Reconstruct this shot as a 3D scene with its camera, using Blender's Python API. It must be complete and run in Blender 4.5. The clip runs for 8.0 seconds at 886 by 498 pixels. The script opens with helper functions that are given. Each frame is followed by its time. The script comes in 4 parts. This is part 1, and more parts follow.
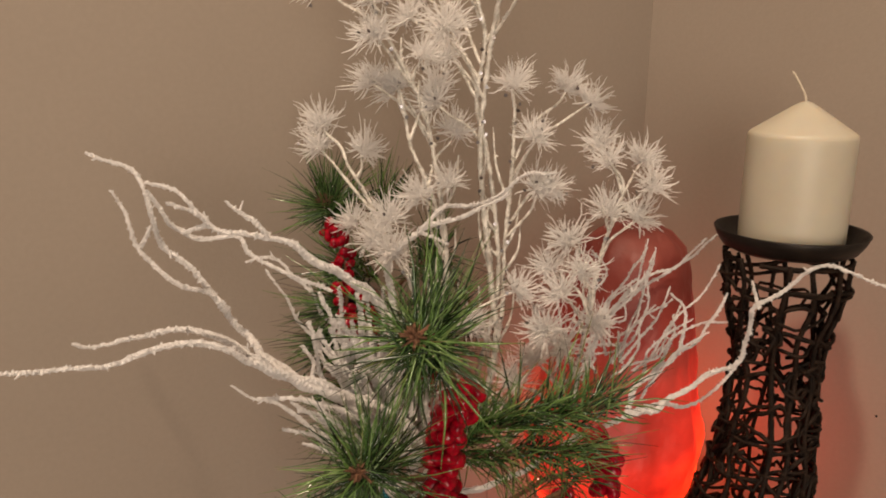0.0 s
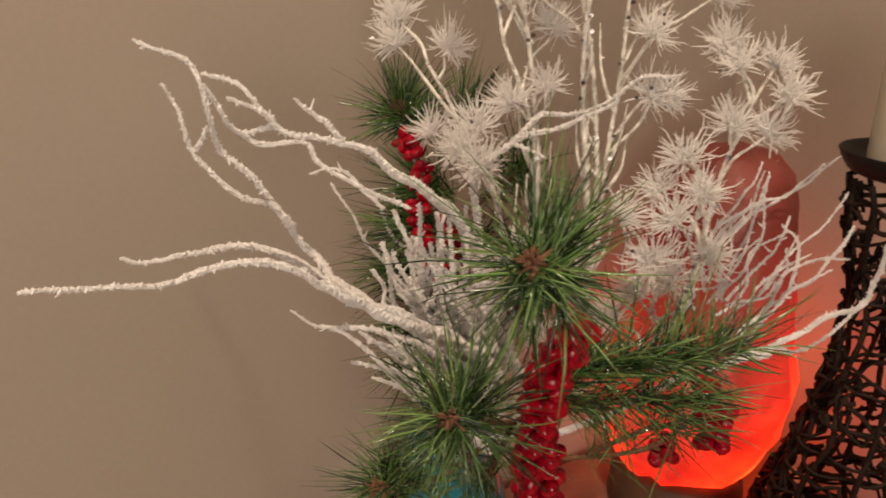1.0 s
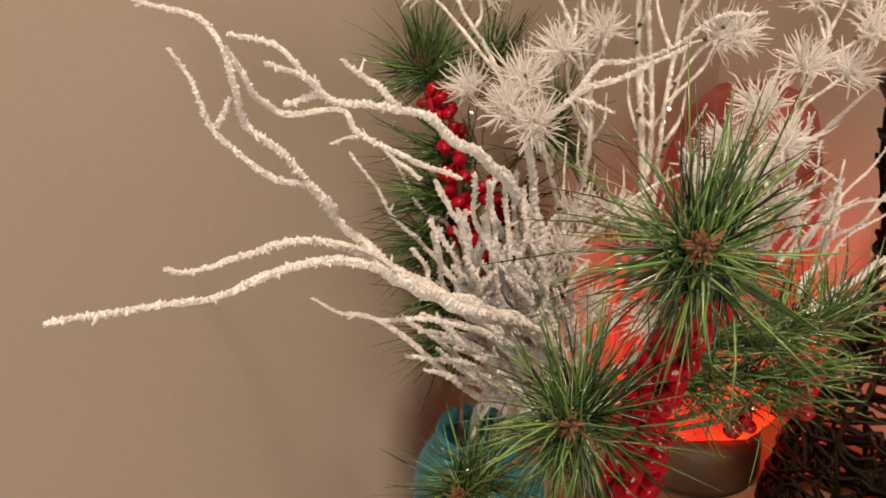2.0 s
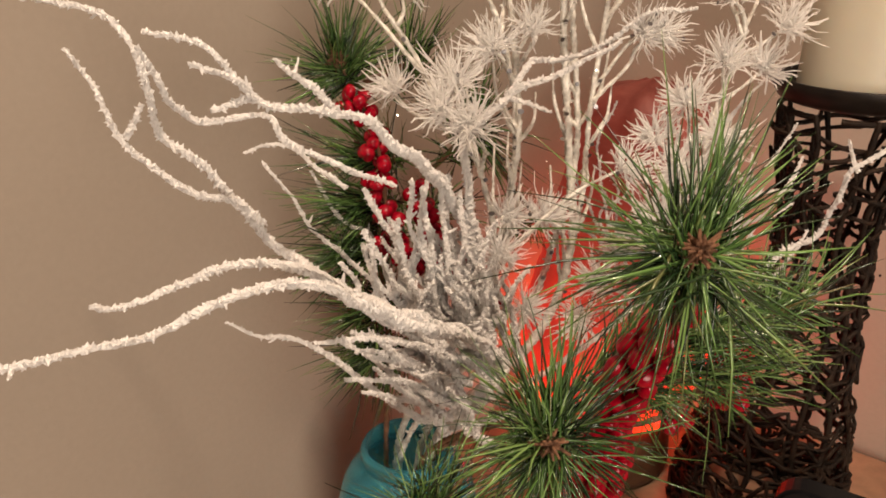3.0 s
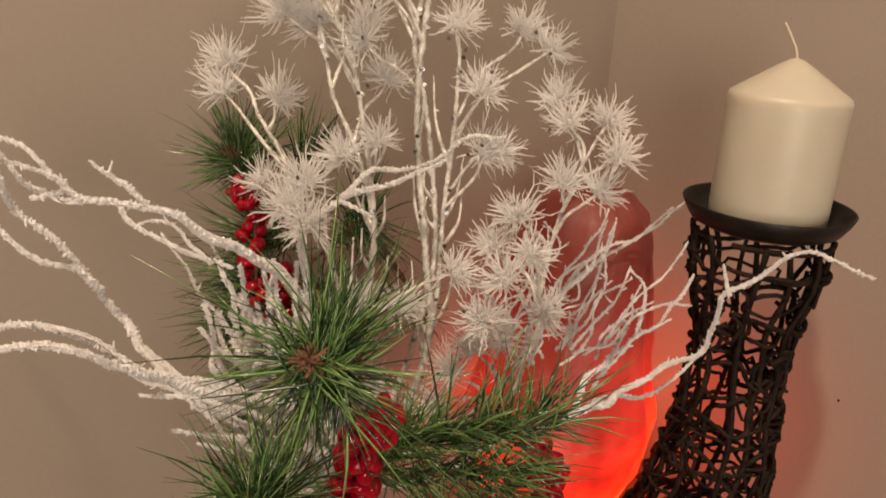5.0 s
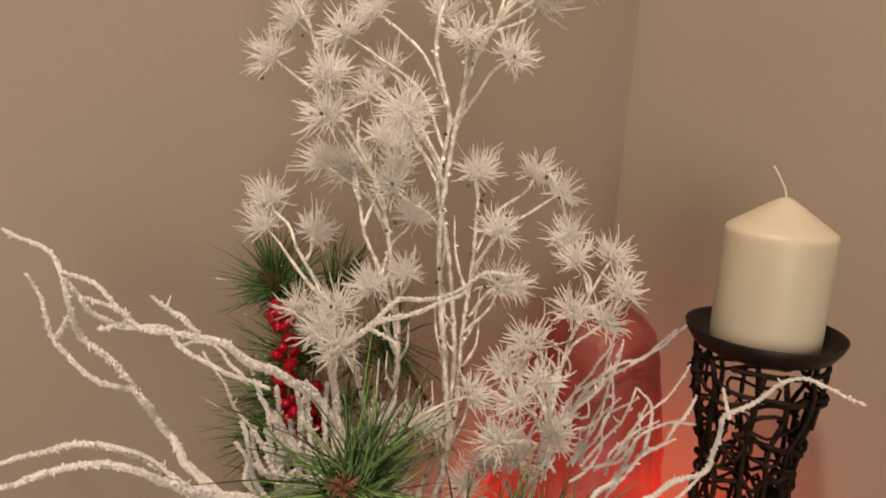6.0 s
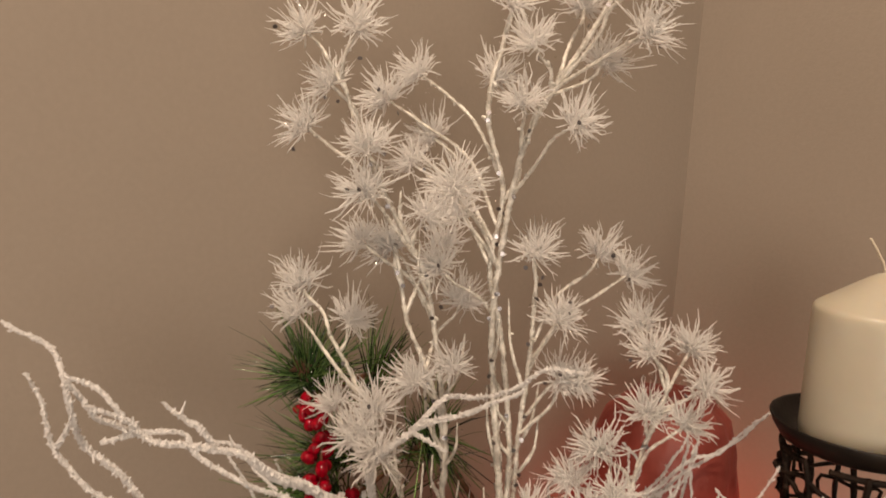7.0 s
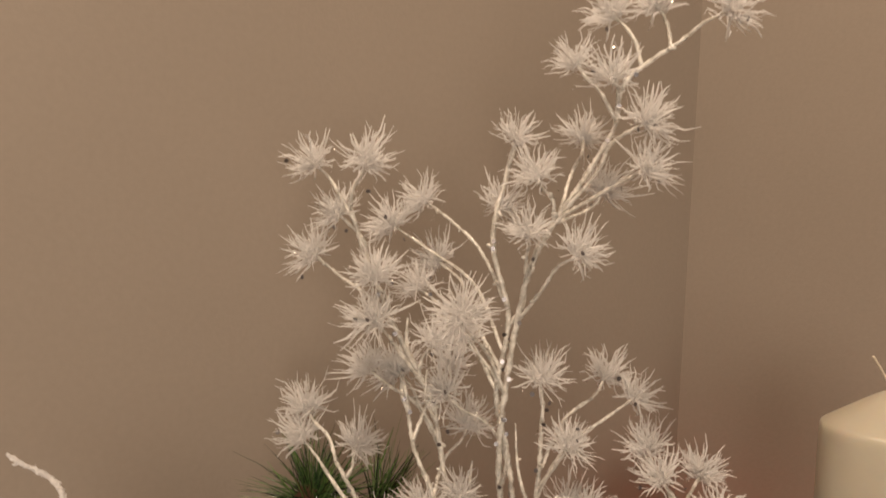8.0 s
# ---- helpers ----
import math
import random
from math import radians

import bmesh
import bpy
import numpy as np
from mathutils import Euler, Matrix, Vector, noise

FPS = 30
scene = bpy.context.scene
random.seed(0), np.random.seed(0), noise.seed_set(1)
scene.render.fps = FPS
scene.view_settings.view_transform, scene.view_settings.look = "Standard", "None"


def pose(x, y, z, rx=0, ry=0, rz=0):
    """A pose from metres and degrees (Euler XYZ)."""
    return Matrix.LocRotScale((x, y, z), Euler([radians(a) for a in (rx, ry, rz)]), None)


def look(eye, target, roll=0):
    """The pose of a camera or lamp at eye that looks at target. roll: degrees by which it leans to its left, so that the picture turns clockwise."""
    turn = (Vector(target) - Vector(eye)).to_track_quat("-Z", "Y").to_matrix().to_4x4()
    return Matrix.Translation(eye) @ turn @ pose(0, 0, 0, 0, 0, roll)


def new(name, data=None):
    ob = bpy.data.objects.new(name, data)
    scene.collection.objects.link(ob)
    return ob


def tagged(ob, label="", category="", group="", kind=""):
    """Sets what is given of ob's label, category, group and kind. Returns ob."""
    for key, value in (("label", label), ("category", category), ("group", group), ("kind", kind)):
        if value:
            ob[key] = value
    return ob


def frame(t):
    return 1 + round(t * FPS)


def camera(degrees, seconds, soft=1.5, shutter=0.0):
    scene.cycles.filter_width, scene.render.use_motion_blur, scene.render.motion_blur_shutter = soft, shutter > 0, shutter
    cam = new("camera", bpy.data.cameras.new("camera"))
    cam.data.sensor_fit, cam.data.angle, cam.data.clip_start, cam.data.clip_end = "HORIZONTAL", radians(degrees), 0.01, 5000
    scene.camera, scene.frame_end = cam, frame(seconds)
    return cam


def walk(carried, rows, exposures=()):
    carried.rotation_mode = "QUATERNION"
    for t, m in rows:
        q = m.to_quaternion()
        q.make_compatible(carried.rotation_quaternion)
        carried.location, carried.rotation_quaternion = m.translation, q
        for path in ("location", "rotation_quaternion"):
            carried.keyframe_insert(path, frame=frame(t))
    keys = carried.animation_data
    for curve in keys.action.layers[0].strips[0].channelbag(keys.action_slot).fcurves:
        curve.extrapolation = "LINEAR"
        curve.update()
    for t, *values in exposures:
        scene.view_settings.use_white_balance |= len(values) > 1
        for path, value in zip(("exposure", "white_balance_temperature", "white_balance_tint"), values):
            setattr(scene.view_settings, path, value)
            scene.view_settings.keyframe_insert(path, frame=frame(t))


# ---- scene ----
cam = camera(58.3, 8.0, soft=1.7, shutter=0.3)
PATH = [
    (0, (0.0, 0.0, 1.18), (0.0, 1.941, 0.7), 0.7),
    (0.5, (-0.015, 0.016, 1.171), (-0.061, 1.938, 0.619), 1.2),
    (1, (-0.03, 0.057, 1.157), (-0.117, 1.945, 0.503), 1.7),
    (1.2, (-0.045, 0.069, 1.157), (-0.14, 1.946, 0.471), 1.8),
    (2.3, (-0.117, 0.119, 1.149), (0.136, 1.937, 0.353), 0.2),
    (2.5, (-0.127, 0.125, 1.147), (0.216, 1.927, 0.35), 0.8),
    (3, (-0.127, 0.135, 1.147), (0.326, 1.925, 0.38), 1.2),
    (3.5, (-0.112, 0.116, 1.168), (0.348, 1.924, 0.448), 1.3),
    (4, (-0.053, 0.104, 1.175), (0.28, 1.942, 0.46), 2.4),
    (4.2, (-0.023, 0.107, 1.173), (0.232, 1.951, 0.443), 2.7),
    (5.3, (0.017, 0.069, 1.195), (0.114, 1.978, 0.605), 3.8),
    (5.5, (0.018, 0.063, 1.203), (0.101, 1.985, 0.658), 3.9),
    (6, (0.011, 0.046, 1.215), (0.072, 1.999, 0.786), 3.8),
    (6.5, (0.007, 0.056, 1.218), (0.0, 2.025, 0.867), 3.3),
    (7, (0.003, 0.103, 1.222), (-0.034, 2.078, 0.914), 3.0),
    (7.5, (0.0, 0.116, 1.231), (-0.036, 2.103, 1.009), 2.9),
    (8, (-0.002, 0.099, 1.241), (-0.045, 2.096, 1.155), 2.6),
]
EXPOSURES = [(0, -0.10), (1.2, 0.0), (2.5, 0.34), (3.0, 0.32), (3.5, 0.14), (4.2, 0.20), (5.5, -0.08), (6.0, -0.03), (6.5, -0.13), (7.0, -0.14), (7.5, -0.26), (8.0, -0.26)]
walk(cam, [(t, look(eye, target, roll)) for t, eye, target, roll in PATH], EXPOSURES)

# ---- light ----
world = bpy.data.worlds.new("world")
scene.world = world
world.use_nodes = True
world.node_tree.nodes["Background"].inputs[0].default_value = (0.9, 0.7, 0.5, 1)
world.node_tree.nodes["Background"].inputs[1].default_value = 0.02

LAMPS = [   # a small ceiling spot over the table, and a wide added fill light further back in the room
    ((-0.17, -0.08, 2.40), (0.0, 0.34, 1.0), 0.08, 21.0, (1.0, 0.77, 0.57)),
    ((0.12, -1.66, 1.18), (0.0, 0.5, 0.90), 1.10, 33.5, (1.0, 0.845, 0.685)),
]
for eye, target, wide, watts, tone in LAMPS:
    lamp_data = bpy.data.lights.new("lamp_light", "AREA")
    lamp_data.shape, lamp_data.size = "DISK", wide
    lamp_data.energy, lamp_data.color = watts, tone
    lamp_light = new("lamp_light", lamp_data)
    lamp_light.matrix_world = look(eye, target)


# ---- materials ----
def material(name, base, rough=0.5, metal=0.0, grain=0.0, scale=200.0, tint=None, tint_scale=20.0, bump=0.0, bump_scale=400.0, random_tint=0.0, spec=0.5, trans=0.0, ior=1.45, sheen=0.0, sss=0.0, detail=4.0):
    m = bpy.data.materials.new(name)
    m.use_nodes = True
    nt = m.node_tree
    b = nt.nodes["Principled BSDF"]
    b.inputs["Base Color"].default_value = (*base, 1)
    b.inputs["Roughness"].default_value = rough
    b.inputs["Metallic"].default_value = metal
    b.inputs["Specular IOR Level"].default_value = spec
    b.inputs["Transmission Weight"].default_value = trans
    b.inputs["IOR"].default_value = ior
    if sss:
        b.inputs["Subsurface Weight"].default_value = sss
        b.inputs["Subsurface Radius"].default_value = (1.0, 0.7, 0.45)
        b.inputs["Subsurface Scale"].default_value = 0.006
    co = nt.nodes.new("ShaderNodeTexCoord")
    colour = None
    if tint:
        n = nt.nodes.new("ShaderNodeTexNoise")
        n.inputs["Scale"].default_value, n.inputs["Detail"].default_value = tint_scale, detail
        nt.links.new(co.outputs["Object"], n.inputs["Vector"])
        ramp = nt.nodes.new("ShaderNodeValToRGB")
        ramp.color_ramp.elements[0].position, ramp.color_ramp.elements[1].position = 0.35, 0.68
        ramp.color_ramp.elements[0].color, ramp.color_ramp.elements[1].color = (*base, 1), (*tint, 1)
        nt.links.new(n.outputs["Fac"], ramp.inputs["Fac"])
        colour = ramp.outputs["Color"]
    if grain or random_tint:
        h = nt.nodes.new("ShaderNodeHueSaturation")
        if colour:
            nt.links.new(colour, h.inputs["Color"])
        else:
            h.inputs["Color"].default_value = (*base, 1)
        v = None
        if grain:
            n2 = nt.nodes.new("ShaderNodeTexNoise")
            n2.inputs["Scale"].default_value, n2.inputs["Detail"].default_value = scale, 3.0
            nt.links.new(co.outputs["Object"], n2.inputs["Vector"])
            r2 = nt.nodes.new("ShaderNodeMapRange")
            r2.inputs["From Min"].default_value, r2.inputs["From Max"].default_value = 0.3, 0.7
            r2.inputs["To Min"].default_value, r2.inputs["To Max"].default_value = 1 - grain, 1 + grain
            nt.links.new(n2.outputs["Fac"], r2.inputs["Value"])
            v = r2.outputs["Result"]
        if random_tint:
            g = nt.nodes.new("ShaderNodeNewGeometry")
            r3 = nt.nodes.new("ShaderNodeMapRange")
            r3.inputs["To Min"].default_value, r3.inputs["To Max"].default_value = 1 - random_tint, 1 + random_tint
            nt.links.new(g.outputs["Random Per Island"], r3.inputs["Value"])
            if v:
                mu = nt.nodes.new("ShaderNodeMath")
                mu.operation = "MULTIPLY"
                nt.links.new(v, mu.inputs[0])
                nt.links.new(r3.outputs["Result"], mu.inputs[1])
                v = mu.outputs[0]
            else:
                v = r3.outputs["Result"]
        nt.links.new(v, h.inputs["Value"])
        colour = h.outputs["Color"]
    if colour:
        nt.links.new(colour, b.inputs["Base Color"])
    if bump:
        n3 = nt.nodes.new("ShaderNodeTexNoise")
        n3.inputs["Scale"].default_value, n3.inputs["Detail"].default_value = bump_scale, 5.0
        nt.links.new(co.outputs["Object"], n3.inputs["Vector"])
        bu = nt.nodes.new("ShaderNodeBump")
        bu.inputs["Strength"].default_value, bu.inputs["Distance"].default_value = bump, 0.002
        nt.links.new(n3.outputs["Fac"], bu.inputs["Height"])
        nt.links.new(bu.outputs["Normal"], b.inputs["Normal"])
    return m


WALL = material("wall_paint", (0.270, 0.226, 0.186), 0.70, tint=(0.286, 0.240, 0.198), tint_scale=4, grain=0.025, scale=240, bump=0.10, bump_scale=420)
CEIL = material("ceiling_paint", (0.75, 0.72, 0.67), 0.8, grain=0.02, bump=0.1)
CARPET = material("carpet", (0.30, 0.24, 0.18), 0.95, tint=(0.36, 0.29, 0.22), tint_scale=60, bump=0.4)
WOOD = material("table_wood", (0.20, 0.115, 0.070), 0.45, tint=(0.27, 0.165, 0.105), tint_scale=14, grain=0.12, scale=90, bump=0.06)
FROST = material("frosted_twig", (0.60, 0.578, 0.568), 0.5, tint=(0.71, 0.69, 0.68), tint_scale=160, grain=0.06, scale=900, bump=0.5, bump_scale=1500, spec=0.4)
STEM = material("glazed_stem", (0.66, 0.62, 0.55), 0.28, tint=(0.84, 0.81, 0.76), tint_scale=220, grain=0.12, scale=700, bump=0.5, bump_scale=700, spec=0.7)
BARK = material("brown_twig", (0.085, 0.040, 0.020), 0.8, tint=(0.22, 0.10, 0.05), tint_scale=300, bump=0.6, bump_scale=900)
BERRY = material("red_berry", (0.36, 0.0018, 0.014), 0.15, tint=(0.12, 0.0007, 0.006), tint_scale=1.1, spec=0.28, bump=0.06, bump_scale=2.2)
WAX = material("ivory_wax", (0.45, 0.41, 0.33), 0.42, tint=(0.485, 0.445, 0.357), tint_scale=25, bump=0.05, bump_scale=120, sss=0.6)
WICK = material("wick_cotton", (0.66, 0.58, 0.46), 0.9, bump=0.5, bump_scale=1500)
VINE = material("dark_vine", (0.006, 0.0035, 0.0025), 0.62, tint=(0.024, 0.013, 0.008), tint_scale=120, grain=0.25, scale=500, bump=0.5, bump_scale=700, random_tint=0.3, spec=0.18)
IRON = material("dark_iron", (0.013, 0.010, 0.009), 0.46, metal=0.5, tint=(0.024, 0.019, 0.016), tint_scale=60, bump=0.12, bump_scale=400)
LAMPWOOD = material("dark_lamp_wood", (0.06, 0.030, 0.016), 0.5, tint=(0.10, 0.05, 0.025), tint_scale=40, bump=0.1)
PLASTIC = material("black_plastic", (0.005, 0.005, 0.006), 0.22, tint=(0.008, 0.008, 0.009), tint_scale=30, bump=0.02, spec=0.2)
SEQUIN = material("sequin_foil", (0.20, 0.19, 0.20), 0.30, metal=1.0)
GLITTER = material("glitter_flake", (0.95, 0.92, 0.88), 0.20, metal=1.0)
SHADE = material("lamp_shade", (0.75, 0.68, 0.55), 0.8, grain=0.04, scale=500, bump=0.2)
STEEL = material("lamp_trim", (0.7, 0.68, 0.64), 0.35, metal=1.0)


def petal_material():
    m = bpy.data.materials.new("frosted_petal")
    m.use_nodes = True
    nt = m.node_tree
    b = nt.nodes["Principled BSDF"]
    b.inputs["Roughness"].default_value = 0.28
    b.inputs["Specular IOR Level"].default_value = 0.7
    g = nt.nodes.new("ShaderNodeNewGeometry")
    ramp = nt.nodes.new("ShaderNodeValToRGB")
    ramp.color_ramp.elements[0].color, ramp.color_ramp.elements[1].color = (0.90, 0.885, 0.87, 1), (0.97, 0.96, 0.955, 1)
    nt.links.new(g.outputs["Random Per Island"], ramp.inputs["Fac"])
    nt.links.new(ramp.outputs["Color"], b.inputs["Base Color"])
    t = nt.nodes.new("ShaderNodeBsdfTranslucent")
    t.inputs["Color"].default_value = (0.98, 0.97, 0.96, 1)
    mix = nt.nodes.new("ShaderNodeMixShader")
    mix.inputs[0].default_value = 0.52
    nt.links.new(b.outputs[0], mix.inputs[1])
    nt.links.new(t.outputs[0], mix.inputs[2])
    clear = nt.nodes.new("ShaderNodeBsdfTransparent")
    mix2 = nt.nodes.new("ShaderNodeMixShader")
    mix2.inputs[0].default_value = 0.30
    nt.links.new(mix.outputs[0], mix2.inputs[1])
    nt.links.new(clear.outputs[0], mix2.inputs[2])
    nt.links.new(mix2.outputs[0], nt.nodes["Material Output"].inputs["Surface"])
    return m


PETAL = petal_material()


def stem_material():
    """White glaze, thick in patches and nearly clear between them."""
    m = STEM
    nt = m.node_tree
    b = nt.nodes["Principled BSDF"]
    co = nt.nodes.new("ShaderNodeTexCoord")
    n = nt.nodes.new("ShaderNodeTexNoise")
    n.inputs["Scale"].default_value, n.inputs["Detail"].default_value = 130, 4
    nt.links.new(co.outputs["Object"], n.inputs["Vector"])
    r = nt.nodes.new("ShaderNodeMapRange")
    r.inputs["From Min"].default_value, r.inputs["From Max"].default_value = 0.40, 0.62
    r.inputs["To Min"].default_value, r.inputs["To Max"].default_value = 0.0, 0.62
    nt.links.new(n.outputs["Fac"], r.inputs["Value"])
    clear = nt.nodes.new("ShaderNodeBsdfTransparent")
    mix = nt.nodes.new("ShaderNodeMixShader")
    nt.links.new(r.outputs["Result"], mix.inputs[0])
    nt.links.new(b.outputs[0], mix.inputs[1])
    nt.links.new(clear.outputs[0], mix.inputs[2])
    nt.links.new(mix.outputs[0], nt.nodes["Material Output"].inputs["Surface"])


stem_material()


def needle_material():
    """Each needle has a green of its own, from near black to yellow-green, a few dry brown ones."""
    m = bpy.data.materials.new("pine_needle")
    m.use_nodes = True
    nt = m.node_tree
    b = nt.nodes["Principled BSDF"]
    b.inputs["Roughness"].default_value = 0.24
    b.inputs["Specular IOR Level"].default_value = 0.85
    g = nt.nodes.new("ShaderNodeNewGeometry")
    ramp = nt.nodes.new("ShaderNodeValToRGB")
    e = ramp.color_ramp.elements
    e[0].position, e[0].color = 0.0, (0.007, 0.018, 0.006, 1)
    e[1].position, e[1].color = 1.0, (0.115, 0.080, 0.032, 1)
    for at, colour in ((0.28, (0.020, 0.050, 0.014, 1)), (0.55, (0.055, 0.125, 0.030, 1)), (0.80, (0.125, 0.225, 0.058, 1)), (0.93, (0.165, 0.260, 0.080, 1))):
        e.new(at).color = colour
    nt.links.new(g.outputs["Random Per Island"], ramp.inputs["Fac"])
    nt.links.new(ramp.outputs["Color"], b.inputs["Base Color"])
    return m


NEEDLE = needle_material()


def glass_material():
    m = bpy.data.materials.new("teal_glass")
    m.use_nodes = True
    nt = m.node_tree
    b = nt.nodes["Principled BSDF"]
    b.inputs["Base Color"].default_value = (0.10, 0.60, 0.76, 1)
    b.inputs["Roughness"].default_value = 0.12
    b.inputs["Transmission Weight"].default_value = 0.82
    b.inputs["IOR"].default_value = 1.45
    n = nt.nodes.new("ShaderNodeTexNoise")
    n.inputs["Scale"].default_value = 45
    bu = nt.nodes.new("ShaderNodeBump")
    bu.inputs["Strength"].default_value, bu.inputs["Distance"].default_value = 0.12, 0.002
    nt.links.new(n.outputs["Fac"], bu.inputs["Height"])
    nt.links.new(bu.outputs["Normal"], b.inputs["Normal"])
    return m


GLASS = glass_material()


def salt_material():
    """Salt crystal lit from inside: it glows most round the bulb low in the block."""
    m = bpy.data.materials.new("glowing_salt")
    m.use_nodes = True
    nt = m.node_tree
    b = nt.nodes["Principled BSDF"]
    b.inputs["Roughness"].default_value = 0.5
    co = nt.nodes.new("ShaderNodeTexCoord")
    n = nt.nodes.new("ShaderNodeTexNoise")
    n.inputs["Scale"].default_value, n.inputs["Detail"].default_value = 16, 5
    nt.links.new(co.outputs["Object"], n.inputs["Vector"])
    ramp = nt.nodes.new("ShaderNodeValToRGB")
    ramp.color_ramp.elements[0].position, ramp.color_ramp.elements[1].position = 0.35, 0.7
    ramp.color_ramp.elements[0].color, ramp.color_ramp.elements[1].color = (0.095, 0.020, 0.014, 1), (0.19, 0.052, 0.040, 1)
    nt.links.new(n.outputs["Fac"], ramp.inputs["Fac"])
    nt.links.new(ramp.outputs["Color"], b.inputs["Base Color"])
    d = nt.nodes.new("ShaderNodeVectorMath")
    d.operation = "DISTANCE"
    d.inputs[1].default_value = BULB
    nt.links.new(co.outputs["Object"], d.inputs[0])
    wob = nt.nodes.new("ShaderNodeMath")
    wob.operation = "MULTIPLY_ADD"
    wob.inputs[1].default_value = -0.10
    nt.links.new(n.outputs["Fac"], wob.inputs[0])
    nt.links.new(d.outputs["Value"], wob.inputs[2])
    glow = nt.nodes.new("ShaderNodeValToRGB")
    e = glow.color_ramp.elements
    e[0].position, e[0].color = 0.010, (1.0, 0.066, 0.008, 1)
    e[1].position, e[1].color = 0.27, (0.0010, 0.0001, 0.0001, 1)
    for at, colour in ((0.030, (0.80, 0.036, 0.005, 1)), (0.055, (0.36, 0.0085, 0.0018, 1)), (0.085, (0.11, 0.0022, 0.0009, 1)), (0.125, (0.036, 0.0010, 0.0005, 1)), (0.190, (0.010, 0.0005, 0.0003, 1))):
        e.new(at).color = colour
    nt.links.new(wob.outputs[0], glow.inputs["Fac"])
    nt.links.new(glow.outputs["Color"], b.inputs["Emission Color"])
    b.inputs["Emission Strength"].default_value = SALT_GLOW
    bu = nt.nodes.new("ShaderNodeBump")
    bu.inputs["Strength"].default_value, bu.inputs["Distance"].default_value = 0.5, 0.004
    n2 = nt.nodes.new("ShaderNodeTexNoise")
    n2.inputs["Scale"].default_value, n2.inputs["Detail"].default_value = 70, 6
    nt.links.new(co.outputs["Object"], n2.inputs["Vector"])
    nt.links.new(n2.outputs["Fac"], bu.inputs["Height"])
    nt.links.new(bu.outputs["Normal"], b.inputs["Normal"])
    return m


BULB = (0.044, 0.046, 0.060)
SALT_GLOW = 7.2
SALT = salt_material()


# ---- building tools ----
class Buffer:
    """Collects the faces of one mesh."""

    def __init__(self):
        self.verts, self.faces = [], []

    def add(self, verts, faces):
        n = len(self.verts)
        self.verts.extend(tuple(v) for v in verts)
        self.faces.extend(tuple(n + i for i in f) for f in faces)

    def mesh(self, name, mat, smooth=True):
        me = bpy.data.meshes.new(name)
        me.from_pydata(self.verts, [], self.faces)
        me.materials.append(mat)
        if smooth:
            me.polygons.foreach_set("use_smooth", [True] * len(me.polygons))
        me.update()
        return me


def thing(name, label, category, group="", at=(0, 0, 0)):
    ob = new(name)
    ob.empty_display_size = 0.02
    ob.location = at
    return tagged(ob, label, category, group)


def part(name, mesh, parent, label="", at=None):
    ob = new(name, mesh)
    ob.parent = parent
    if at is not None:
        ob.matrix_basis = at
    return tagged(ob, label)


def smooth_line(points, step):
    """A soft curve through the points, cut into even steps."""
    p = [Vector(q) for q in points]
    p = [2 * p[0] - p[1]] + p + [2 * p[-1] - p[-2]]
    out = []
    for a, b, c, d in zip(p, p[1:], p[2:], p[3:]):
        n = max(2, int((c - b).length / step))
        for k in range(n):
            t = k / n
            out.append(0.5 * (2 * b + (c - a) * t + (2 * a - 5 * b + 4 * c - d) * t * t + (3 * b - a - 3 * c + d) * t ** 3))
    out.append(p[-2])
    return out


def tube(buf, line, r0, r1, sides=6, rough=0.0, rng=random, cap=True):
    """A tapered tube along a line, its skin uneven by the share rough."""
    n = len(line)
    verts, faces = [], []
    side = Vector((0.3, 0.9, 0.2)).normalized()
    for i, c in enumerate(line):
        ahead = (line[min(i + 1, n - 1)] - line[max(i - 1, 0)]).normalized()
        side = (side - ahead * side.dot(ahead))
        side = side.normalized() if side.length > 1e-6 else ahead.orthogonal().normalized()
        up = ahead.cross(side)
        f = i / (n - 1)
        r = r0 + (r1 - r0) * f
        for k in range(sides):
            a = 2 * math.pi * k / sides + i * 0.4 * (rough > 0)
            q = r * (1 + rough * rng.uniform(-0.8, 1.3))
            verts.append(c + (side * math.cos(a) + up * math.sin(a)) * q)
    for i in range(n - 1):
        for k in range(sides):
            k2 = (k + 1) % sides
            faces.append((i * sides + k, i * sides + k2, (i + 1) * sides + k2, (i + 1) * sides + k))
    if cap:
        faces.append(tuple(range(sides))[::-1])
        faces.append(tuple((n - 1) * sides + k for k in range(sides)))
    buf.add(verts, faces)


def revolve(buf, profile, sides=48, closed=False):
    verts, faces = [], []
    for r, z in profile:
        for k in range(sides):
            a = 2 * math.pi * k / sides
            verts.append((r * math.cos(a), r * math.sin(a), z))
    m = len(profile)
    for i in range(m if closed else m - 1):
        j = (i + 1) % m
        for k in range(sides):
            k2 = (k + 1) % sides
            faces.append((i * sides + k, i * sides + k2, j * sides + k2, j * sides + k))
    if not closed:
        faces.append(tuple(range(sides))[::-1])
        faces.append(tuple((m - 1) * sides + k for k in range(sides)))
    buf.add(verts, faces)


def box(name, size, mat, bevel=0.0):
    bm = bmesh.new()
    bmesh.ops.create_cube(bm, size=1.0, matrix=Matrix.Diagonal((*size, 1)))
    if bevel:
        bmesh.ops.bevel(bm, geom=list(bm.edges), offset=bevel, segments=3, affect="EDGES", profile=0.5)
    me = bpy.data.meshes.new(name)
    bm.to_mesh(me)
    bm.free()
    me.materials.append(mat)
    return me


